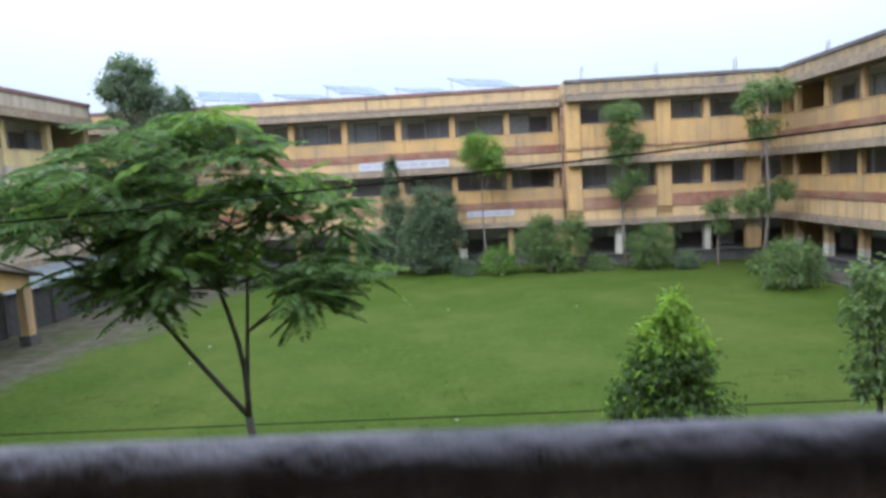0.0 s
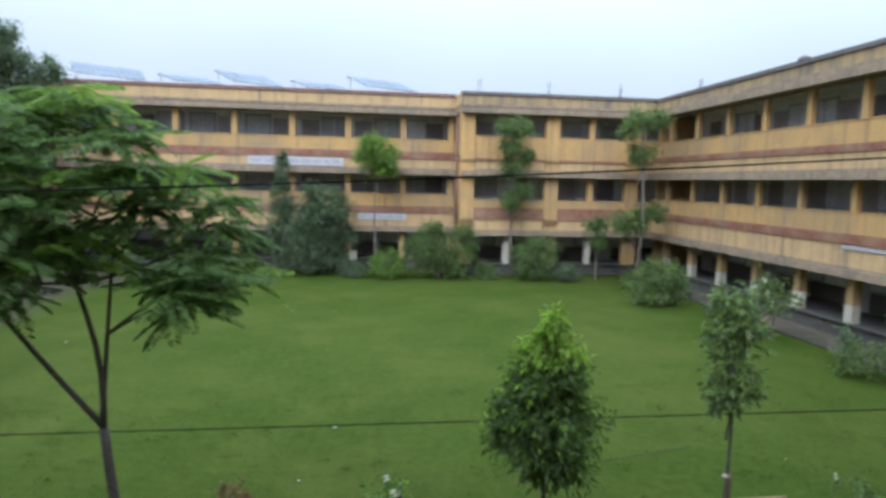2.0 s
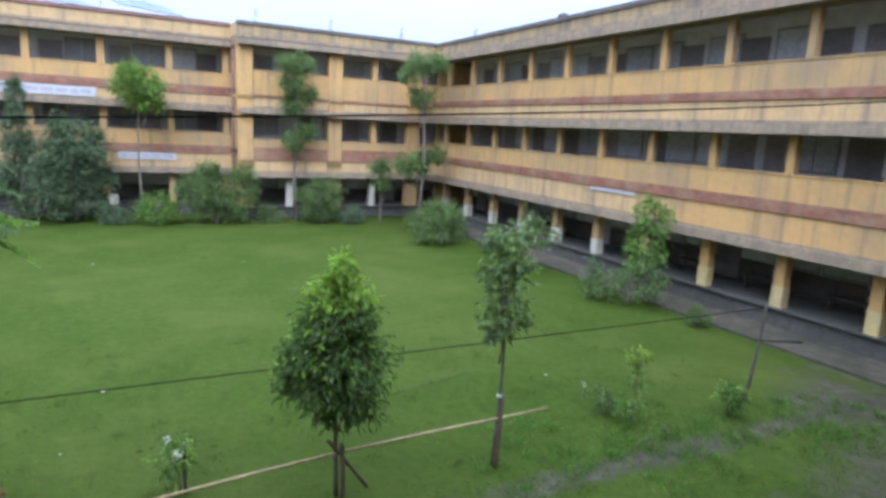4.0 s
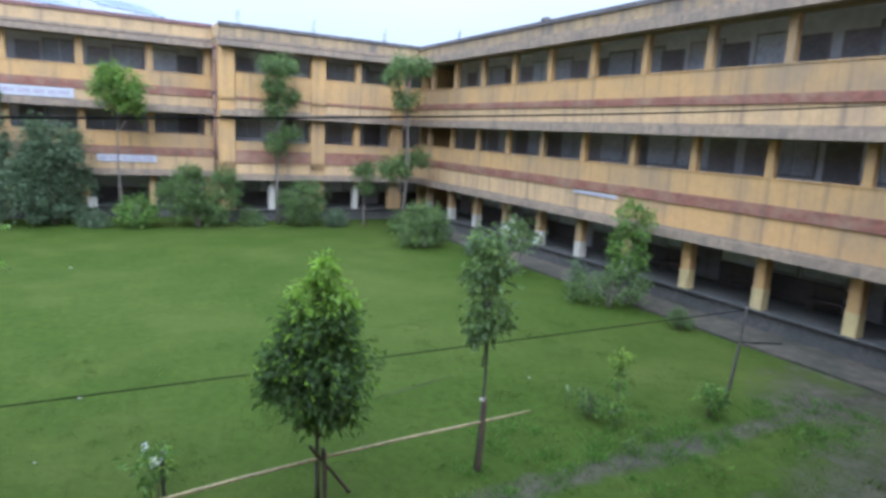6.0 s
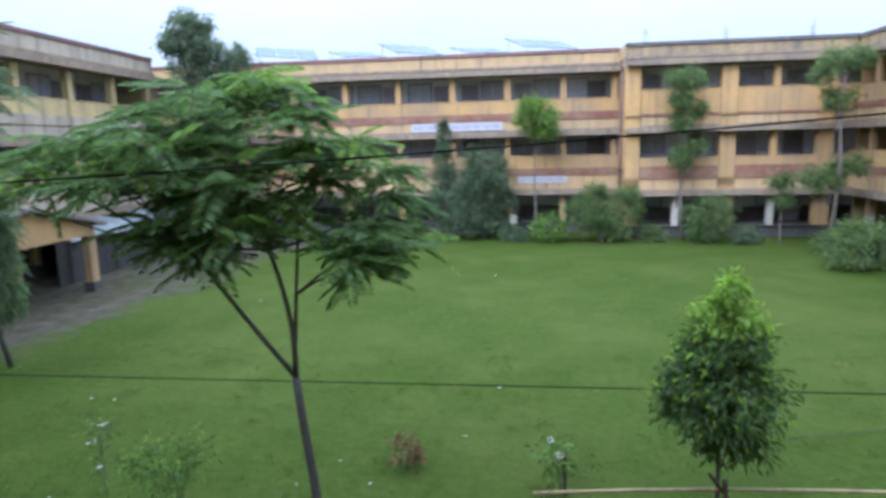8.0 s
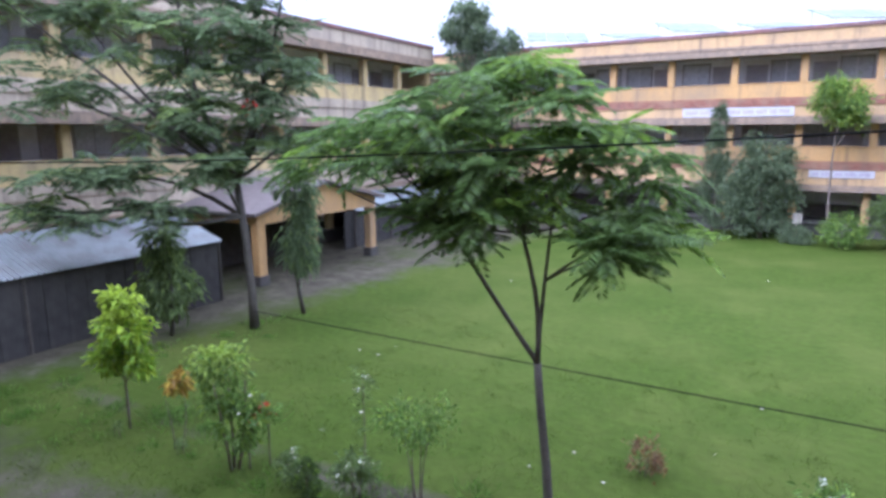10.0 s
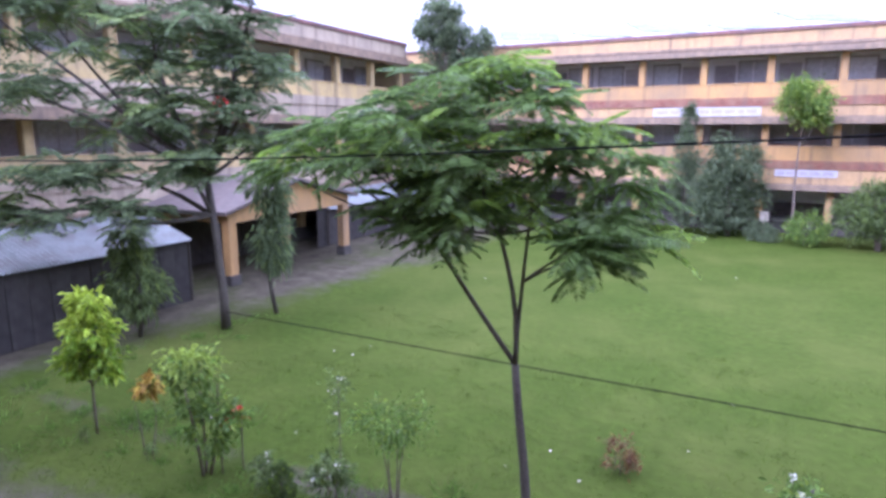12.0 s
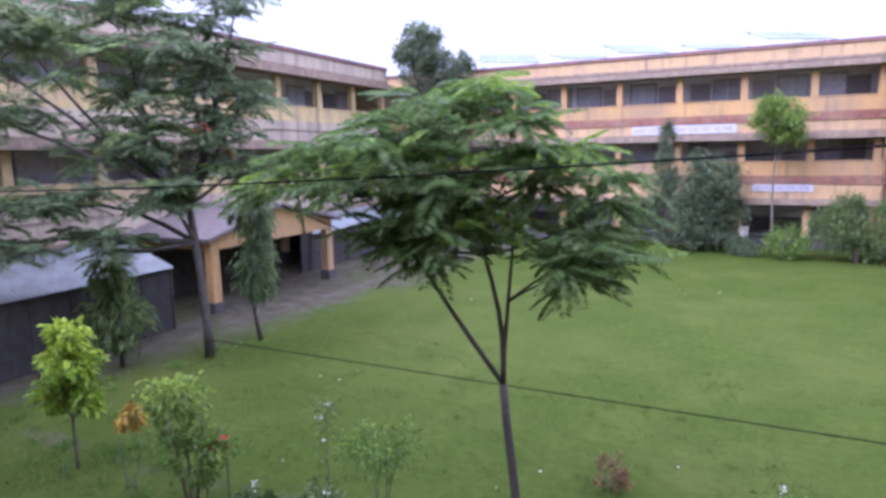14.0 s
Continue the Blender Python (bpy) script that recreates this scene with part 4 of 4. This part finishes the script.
leafy("tall_tree", "tall dark tree rising above the far roofline", (-18.85, 36.4), 13.0, 0.22,
      [((-0.2, 0, 12.6), (1.25, 1.1, 0.6), 34, 60, 0.22), ((-1.1, 0, 11.7), (0.9, 0.9, 0.6), 24, 60, 0.21), ((0.6, 0, 11.4), (1.1, 1.0, 0.8), 32, 60, 0.22), ((-0.3, 0, 10.2), (1.3, 1.1, 0.9), 40, 60, 0.23), ((2.3, 0, 10.9), (0.7, 0.6, 0.5), 16, 56, 0.2), ((2.0, 0, 9.7), (1.2, 1.0, 0.7), 30, 60, 0.22),
       ((0.4, 0, 7.4), (1.8, 1.5, 1.6), 60, 60, 0.3)], DUSKY, 0.22, 0.105, 0.3, seed=61)
# hanging, narrow trees by the porch
leafy("weeping_tree", "narrow weeping tree by the porch", (-13.1, 14.1), 4.9, 0.07, [((0, 0, 3.9), (0.5, 0.5, 0.8), 40, 24, 0.14), ((0, 0, 2.4), (0.42, 0.42, 1.1), 50, 24, 0.12)], ASHEN, 0.26, 0.06, 1.6, seed=62, bark=BARK_DARK)
leafy("weeping_tree", "short weeping cone-shaped tree by the path", (-14.8, 10.7), 3.2, 0.06, [((0, 0, 1.3), (0.72, 0.72, 0.75), 56, 24, 0.12), ((0, 0, 2.3), (0.4, 0.4, 0.8), 36, 24, 0.1)], SHRUB, 0.24, 0.06, 1.6, seed=63, bark=BARK_DARK)


# ---- things on and beside the buildings ----
def banner(at, w, h, label, bars, seed):
    rnd = random.Random(seed)
    b = thing("banner", label, "banner", at)
    part("cloth", Solid().box((0, -0.02, 0), (w, 0.0, h)).mesh("cloth", BANNER), b)
    for row in range(bars):
        x = 0.15
        z = h * (row + 0.28) / bars
        while x < w - 0.5:
            k = 0.18 + rnd.random() * 0.5
            part("print", Solid().box((x, -0.024, z), (min(x + k, w - 0.12), -0.021, z + h * 0.42 / bars)).mesh("print", PRINT), b)
            x += k + 0.12


banner(Matrix.Translation((-6.47, YA - 0.03, 6.2)), 5.55, 0.5, "faded white printed banner on the far wing", 1, 2)
banner(Matrix.Translation((0.0, YA - 0.03, 3.02)), 2.9, 0.38, "faded white printed signboard over the ground floor", 1, 3)
banner(pose(XR - 0.03, 20.65, 3.3, 0, 0, -90), 2.55, 0.12, "thin white board on the veranda beam", 1, 4)
notice = thing("notice_box", "white notice box on a post beside the bush", "box", Matrix.Translation((-0.3, 37.0, 0)))
part("box", Solid().chamfered((-0.22, -0.12, 0.75), (0.22, 0.12, 1.25), 0.02).mesh("box", WHITEWASH), notice)
part("post", Solid().box((-0.04, -0.04, -0.1), (0.04, 0.04, 0.75)).mesh("post", WHITEWASH), notice)


def solar_table(a, b, c, label):
    """A tilted table of panels on a steel frame: far left, far right and near right corners."""
    a, b, c = Vector(a), Vector(b), Vector(c)
    d = a + (c - b)
    t = thing("solar_panel_table", label, "solar panel", group="solar panels on the roof")
    nrm = (b - a).cross(d - a).normalized()
    if nrm.z < 0:
        nrm = -nrm
    cols, rows = 3, 2
    for i in range(cols):
        for j in range(rows):
            q = [a + (b - a) * (i + u) / cols + (d - a) * (j + v) / rows for u, v in ((0.02, 0.02), (0.98, 0.02), (0.98, 0.98), (0.02, 0.98))]
            s = Solid()
            s.v = [tuple(p) for p in q] + [tuple(p - nrm * 0.05) for p in q]
            s.f = [(0, 1, 2, 3), (7, 6, 5, 4), (0, 4, 5, 1), (1, 5, 6, 2), (2, 6, 7, 3), (3, 7, 4, 0)]
            part("panel", s.mesh("panel", SOLAR), t)
    for p in (a.lerp(b, 0.08), a.lerp(b, 0.92), d.lerp(c, 0.08), d.lerp(c, 0.92)):
        part("leg", Solid().tube([(p.x, p.y, 9.85), tuple(p - nrm * 0.05)], [0.035, 0.035], 6).mesh("leg", STEEL), t)
    for p, q in ((a, b), (d, c)):
        part("rail", Solid().tube([tuple(p - nrm * 0.08), tuple(q - nrm * 0.08)], [0.03, 0.03], 6).mesh("rail", STEEL), t)


for k, (xa, za, xb, zb, xc, zc) in enumerate([(-18.6, 12.62, -14.2, 12.23, -13.24, 11.33), (-13.2, 12.09, -10.1, 11.91, -8.56, 11.28), (-9.58, 12.48, -6.24, 12.15, -4.76, 11.26),
                                              (-4.62, 12.02, -1.6, 11.83, -0.4, 11.21), (-0.89, 12.46, 2.72, 12.12, 3.93, 11.3)]):
    solar_table((xa, 44.4, za), (xb, 44.4, zb), (xc, 42.5, zc), "tilted grey-blue solar panels on a flat roof")

lump = thing("roof_tank", "small dark rounded cap on the roof edge", "roof fitting", Matrix.Translation((XR + 0.15, 23.72, 10.55)))
part("body", Solid().tube([(0, 0, 0), (0, 0, 0.12), (0, 0, 0.2)], [0.28, 0.24, 0.1], 9).mesh("body", DARK_COPING, True), lump)
for x, y in ((6.9, 36.9), (11.2, 37.2), (15.6, 37.0), (XR + 1.2, 33.5)):
    bars = thing("starter_bars", "thin rusty reinforcement bars above the roof", "steel bars", Matrix.Translation((x, y, 9.88)), "bars above the roof")
    for i in range(4):
        part("bar", Solid().tube([(0.12 * (i % 2), 0.12 * (i // 2), 0), (0.12 * (i % 2) + 0.02 * i, 0.12 * (i // 2), 1.35 + 0.1 * i)], [0.012, 0.012], 5).mesh("bar", GRILLE), bars)


# rain pipes down the corners of the stair block
def drain_pipe(x, y, z0, z1):
    p = thing("drain_pipe", "dark rust-stained rain pipe down the wall", "pipe", Matrix.Translation((x, y, 0)), "rain pipes")
    part("pipe", Solid().tube([(0, 0, z0), (0, 0, z1)], [0.055, 0.055], 8).mesh("pipe", CAPPING, True), p)
    for i in range(4):
        z = z0 + 0.8 + i * (z1 - z0 - 1.4) / 3
        part("clamp", Solid().box((-0.08, -0.065, z), (0.08, 0.06, z + 0.06)).mesh("clamp", GRILLE), p)
    part("hopper", Solid().tube([(0, 0, z1), (0, 0, z1 + 0.1), (0, 0, z1 + 0.25)], [0.055, 0.12, 0.13], 8).mesh("hopper", CAPPING), p)


drain_pipe(5.74, YB + 0.62, 0.0, 9.2)
drain_pipe(XR - 0.66, YB - 0.2, 0.0, 9.15)


# porch with a gable in front of the left wing
def porch():
    p = thing("porch", "yellow gabled entrance porch with dark weathered roof", "porch")
    for y in (16.15, 22.85):
        post = part("post", Solid().chamfered((-17.2, y - 0.2, 0.35), (-16.84, y + 0.2, 2.22), 0.03).mesh("post", YELLOW), p)
        part("base", Solid().chamfered((-17.26, y - 0.26, -0.1), (-16.78, y + 0.26, 0.35), 0.03).mesh("base", PLINTH), post)
        part("rear_post", Solid().chamfered((-20.6, y - 0.18, -0.1), (-20.24, y + 0.18, 2.22), 0.03).mesh("rear_post", CREAM), p)
        part("side_beam", Solid().box((-20.9, y - 0.12, 2.22), (-17.2, y + 0.12, 2.5)).mesh("side_beam", YELLOW), p)
    s = Solid()
    ring = [(15.95, 2.22), (23.05, 2.22), (23.05, 2.62), (19.5, 3.45), (15.95, 2.62)]
    s.v = [(-17.18, y, z) for y, z in ring] + [(-16.86, y, z) for y, z in ring]
    s.f = [(4, 3, 2, 1, 0), (5, 6, 7, 8, 9)] + [(i, (i + 1) % 5, 5 + (i + 1) % 5, 5 + i) for i in range(5)]
    part("gable", s.mesh("gable", YELLOW), p)
    for sgn in (-1, 1):
        e = Solid()
        y0, z0, y1, z1 = 19.5, 3.5, 19.5 + sgn * 3.9, 2.56
        e.v = [(x, y, z + t) for t in (0, 0.12) for x, y, z in ((-16.55, y0, z0), (-16.55, y1, z1), (-20.95, y1, z1), (-20.95, y0, z0))]
        e.f = [(0, 1, 2, 3), (7, 6, 5, 4), (0, 4, 5, 1), (1, 5, 6, 2), (2, 6, 7, 3), (3, 7, 4, 0)]
        part("roof_slope", e.mesh("roof_slope", TILE_ROOF), p)


porch()


def sheet_roof(y0, count, label, front=0.0, lift=0.0, post_paint=STEEL):
    """Lean-to of corrugated sheets on posts along the left wing."""
    r = thing("sheet_roof", label, "lean-to roof")
    s = Solid()
    n = 14
    for j in range(n + 1):
        y = j * 1.02 / n
        h = 0.03 * math.cos(math.pi * j)
        s.v += [(front - 20.95, y, lift + 2.55 + h), (front - 18.6, y, lift + 1.75 + h)]
    s.f = [(2 * j, 2 * j + 1, 2 * j + 3, 2 * j + 2) for j in range(n)]
    me = s.mesh("sheet", SHEET)
    for i in range(count):
        part("sheet", me, r, m=Matrix.Translation((0, y0 + i, 0.006 * (i % 2))))
    for i in range(0, count + 1, 3):
        part("post", Solid().tube([(front - 18.75, y0 + i, -0.1), (front - 18.75, y0 + i, lift + 1.74)], [0.045, 0.045], 7).mesh("post", post_paint), r)
    part("purlin", Solid().box((front - 18.8, y0, lift + 1.72), (front - 18.7, y0 + count, lift + 1.765)).mesh("purlin", STEEL), r)


sheet_roof(-1.0, 15, "pale grey corrugated sheet roof of a shed with a dark fill", 2.15, 0.25, BARK_DARK)
sheet_roof(24.0, 10, "grey corrugated sheet lean-to beside the porch", post_paint=BARK_DARK)

# near-black boards stand in for the dark interiors under the lean-to roofs and the dark shutters behind the porch
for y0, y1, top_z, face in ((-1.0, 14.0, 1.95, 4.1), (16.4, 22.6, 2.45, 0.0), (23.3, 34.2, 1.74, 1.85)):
    boarding = tagged(new("wall_dark_fill"), "near-black boards standing in for the dark interior below the roof", "wall", kind="structure")
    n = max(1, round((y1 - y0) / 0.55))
    board = Solid().box((-20.75, 0.0, -0.05), (-20.7, (y1 - y0) / n - 0.015, top_z)).mesh("board", DARK_FILL)
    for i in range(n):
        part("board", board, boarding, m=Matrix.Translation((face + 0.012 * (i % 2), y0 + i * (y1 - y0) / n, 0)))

# added end panel in the same near-black, so the shed interior reads dark
shed_end = Solid().prism([(-16.62, -0.05), (-16.62, 1.93), (-18.75, 2.66), (-18.75, -0.05)], 13.92, 13.97).mesh("wall_shed_end", DARK_FILL)
tagged(new("wall_shed_end", shed_end), "near-black end panel closing the dark fill of the shed", "wall", kind="structure")

# cement apron before the right veranda
tagged(new("pavement", Solid().box((15.9, -2, -0.1), (XR - 0.02, 35.9, 0.05)).mesh("pavement", APRON)), "wet grey cement apron along the veranda", "pavement", kind="structure")


# ---- wires, stakes and rails ----
def wire(name, a, b, r, sag, label, mat):
    pts = [Vector(a).lerp(Vector(b), i / 24) - Vector((0, 0, sag * 4 * (i / 24) * (1 - i / 24))) for i in range(25)]
    return tagged(new(name, Solid().tube([tuple(p) for p in pts], [r] * 25, 6).mesh(name, mat, True)), label, "cable")


wire("overhead_cable", (-20.9, 5.2, 5.08), (17.6, 5.2, 7.01), 0.0105, 0.75, "thin black cable strung across the courtyard", CABLE)
wire("line_wire", (-13.25, 12.25, 0.5), (12.05, 8.3, 2.06), 0.0105, 0.0, "thin dark line from tree to stake", CABLE)


def stick(name, a, b, r0, r1, label, mat=BAMBOO, category="stake"):
    rng = np.random.default_rng(int(abs(a[0]) * 100) + 3)
    pts = limb_points(a, b, rng, 0.012, 9)
    radii = np.linspace(r0, r1, 9) * (1 + 0.12 * np.array([0, 1, 0, 1, 0, 1, 0, 1, 0]))
    return tagged(new(name, Solid().tube([tuple(p) for p in pts], list(radii), 8).mesh(name, mat, True)), label, category)


rail_run = [(0.2, 8.47, 0.36), (1.6, 8.35, 0.54), (2.75, 8.25, 0.66), (4.0, 8.15, 0.76), (5.25, 8.06, 0.83), (6.3, 7.98, 0.9)]
tagged(new("bamboo_rail", Solid().tube(rail_run, [0.028, 0.025, 0.026, 0.023, 0.023, 0.019], 8).mesh("bamboo_rail", BAMBOO, True)), "long bamboo pole tied between two saplings", "pole")
stick("prop_stake", (3.25, 8.3, -0.05), (2.55, 8.15, 0.95), 0.028, 0.024, "short dark prop against the sapling", STAKE)
stick("prop_stake", (2.8, 8.17, -0.05), (2.77, 8.18, 0.85), 0.036, 0.032, "thick brown stake tied upright to the conical tree", STAKE)
stick("prop_stake", (5.36, 8.02, -0.05), (5.42, 8.05, 1.25), 0.045, 0.04, "thick brown stake tied to the slender sapling", STAKE)
stick("leaning_stake", (11.84, 8.3, -0.05), (12.1, 8.3, 2.2), 0.035, 0.028, "tall dark leaning stake", BARK_DARK)
stick("short_stake", (0.72, 9.1, -0.05), (0.72, 9.12, 0.75), 0.028, 0.026, "short dark stake by a seedling", BARK_DARK)
rope_run = [(4.85, 11.2, 0.03), (5.4, 11.33, 0.035), (5.9, 11.42, 0.03), (6.4, 11.6, 0.035), (7.0, 11.76, 0.03)]
tagged(new("rope", Solid().tube(rope_run, [0.007] * 5, 6).mesh("rope", APRON, True)), "thin grey rope lying slack on the lawn", "rope")
hose_run = [(15.75, 10.95, 0.065), (16.1, 10.72, 0.07), (16.5, 10.56, 0.07), (16.9, 10.35, 0.07)]
tagged(new("hose", Solid().tube(hose_run, [0.02] * 4, 8).mesh("hose", CABLE, True)), "dark hose lying at the edge of the cement apron", "hose")
for x, y, h in ((-7.37, 6.99, 0.95), (-7.58, 6.75, 0.7)):
    stick("thin_stake", (x, y, -0.05), (x + 0.03, y, h), 0.014, 0.011, "thin grey stake beside the flowering shrub", BARK)
stick("bent_cane", (13.2, 19.6, 0.05), (14.6, 20.3, 0.9), 0.03, 0.02, "pale bent cane leaning out of a shrub")

tie = tagged(new("cloth_tie", Solid().tube([(5.385, 8.06, 1.21), (5.385, 8.06, 1.235)], [0.05, 0.05], 10).mesh("cloth_tie", WHITEWASH)), "pale cloth tie round the sapling and its stake", "tie")


def bench(at, turn):
    b = thing("bench", "dark wooden bench standing in the veranda", "bench", pose(*at, 0, 0, turn), "veranda benches")
    part("seat", Solid().box((-0.75, -0.17, 0.42), (0.75, 0.17, 0.46)).mesh("seat", BENCH_WOOD), b)
    part("backrest", Solid().box((-0.75, 0.15, 0.62), (0.75, 0.18, 0.86)).mesh("backrest", BENCH_WOOD), b)
    for x in (-0.65, 0.65):
        for y, h in ((-0.13, 0.42), (0.15, 0.86)):
            part("leg", Solid().box((x - 0.03, y - 0.03, 0), (x + 0.03, y + 0.03, h)).mesh("leg", BENCH_WOOD), b)


for y in (25.0, 19.0, 16.2, 13.3, 10.4):
    bench((XR + 1.55, y, FLOORS[0] + 0.05), -90)


# iron hand rail above the parapet of the viewpoint's corridor
rail = thing("hand_rail", "black wet iron hand rail above the parapet", "hand rail")
part("bar", Solid().tube([(-6.3, 0.16, 5.15), (6.3, 0.16, 5.15)], [0.03, 0.03], 24).mesh("bar", RAILING, True), rail)
for x in (-6.3, -3.1, 3.1, 6.3):
    part("bracket", Solid().tube([(x, 0.16, 5.13), (x, 0.16, 4.75), (x, -0.05, 4.66)], [0.015, 0.015, 0.015], 8).mesh("bracket", RAILING, True), rail)


# ---- litter and grass ----
scrap = Solid()
scrap.v = [(-0.06, -0.04, 0.012), (0.05, -0.05, 0.03), (0.07, 0.04, 0.012), (-0.04, 0.05, 0.035), (0.0, 0.0, 0.05)]
scrap.f = [(0, 1, 4), (1, 2, 4), (2, 3, 4), (3, 0, 4)]
scrap_mesh = scrap.mesh("paper_scrap", WHITEWASH)
rnd = random.Random(12)
for i in range(26):
    x, y = rnd.uniform(-10, 9), rnd.uniform(6.0, 13.5) if i < 19 else rnd.uniform(13, 26)
    ob = tagged(new("paper_scrap", scrap_mesh), "small crumpled scrap of white paper on the grass", "litter", "scraps on the lawn")
    ob.matrix_world = Matrix.Translation((x, y, 0.012)) @ Matrix.Rotation(rnd.random() * 6, 4, "Z") @ Matrix.Diagonal((*(Vector((1, 1, 1)) * rnd.uniform(0.3, 0.7)), 1))


def weeds():
    """Tufts of longer grass along the planting strip and the muddy edges."""
    rng = np.random.default_rng(77)
    spots = [(x, 7.2 + rng.normal() * 0.55) for x in rng.uniform(-12.5, 14.0, 120)] + [(x, 9.6 - 0.2 * x + rng.normal() * 0.7) for x in rng.uniform(6.0, 14.0, 40)]
    spots += [(-13.3 + rng.normal() * 0.5, y) for y in rng.uniform(5.5, 14.0, 30)]
    at, way, long_ = [], [], []
    for x, y in spots:
        k = int(rng.integers(30, 70))
        r = rng.normal(size=(k, 2)) * rng.uniform(0.06, 0.2)
        at.append(np.column_stack([x + r[:, 0], y + r[:, 1], np.full(k, -0.03)]))
        way.append(np.column_stack([r * 2.5 + rng.normal(size=(k, 2)) * 0.4, np.ones(k)]))
        long_.append(rng.uniform(0.08, 0.2) * (0.6 + 0.8 * rng.random(k)))
    at, way, long_ = np.concatenate(at), np.concatenate(way), np.concatenate(long_)
    m = foliage("grass_blade", (0.12, 0.22, 0.035), (0.16, 0.26, 0.05), 0.55, 0.6)
    me = blades("weeds", at, way, long_, 0.016, m, rng.random(len(at)) < 0.3, rng)
    tagged(new("weeds", me), "tufts of longer wet grass along the planting strip", "grass", kind="stuff")


def short_grass():
    """Uneven short grass over the near part of the lawn."""
    rng = np.random.default_rng(78)
    at, way, long_ = [], [], []
    for x, y in zip(rng.uniform(-11.5, 12.5, 1500), 4.6 + 11.5 * rng.random(1500) ** 1.3):
        k = int(rng.integers(16, 44))
        r = rng.normal(size=(k, 2)) * rng.uniform(0.08, 0.3)
        at.append(np.column_stack([x + r[:, 0], y + r[:, 1], np.full(k, -0.01)]))
        way.append(np.column_stack([rng.normal(size=(k, 2)) * 0.7, np.ones(k)]))
        long_.append(rng.uniform(0.03, 0.075) * (0.6 + 0.8 * rng.random(k)))
    at, way, long_ = np.concatenate(at), np.concatenate(way), np.concatenate(long_)
    m = foliage("lawn_blade", (0.08, 0.117, 0.014), (0.11, 0.148, 0.03), 0.5, 0.6)
    me = blades("short_grass", at, way, long_, 0.012, m, rng.random(len(at)) < 0.25, rng)
    tagged(new("short_grass", me), "short uneven wet grass of the courtyard lawn", "grass", kind="stuff")


weeds()
short_grass()
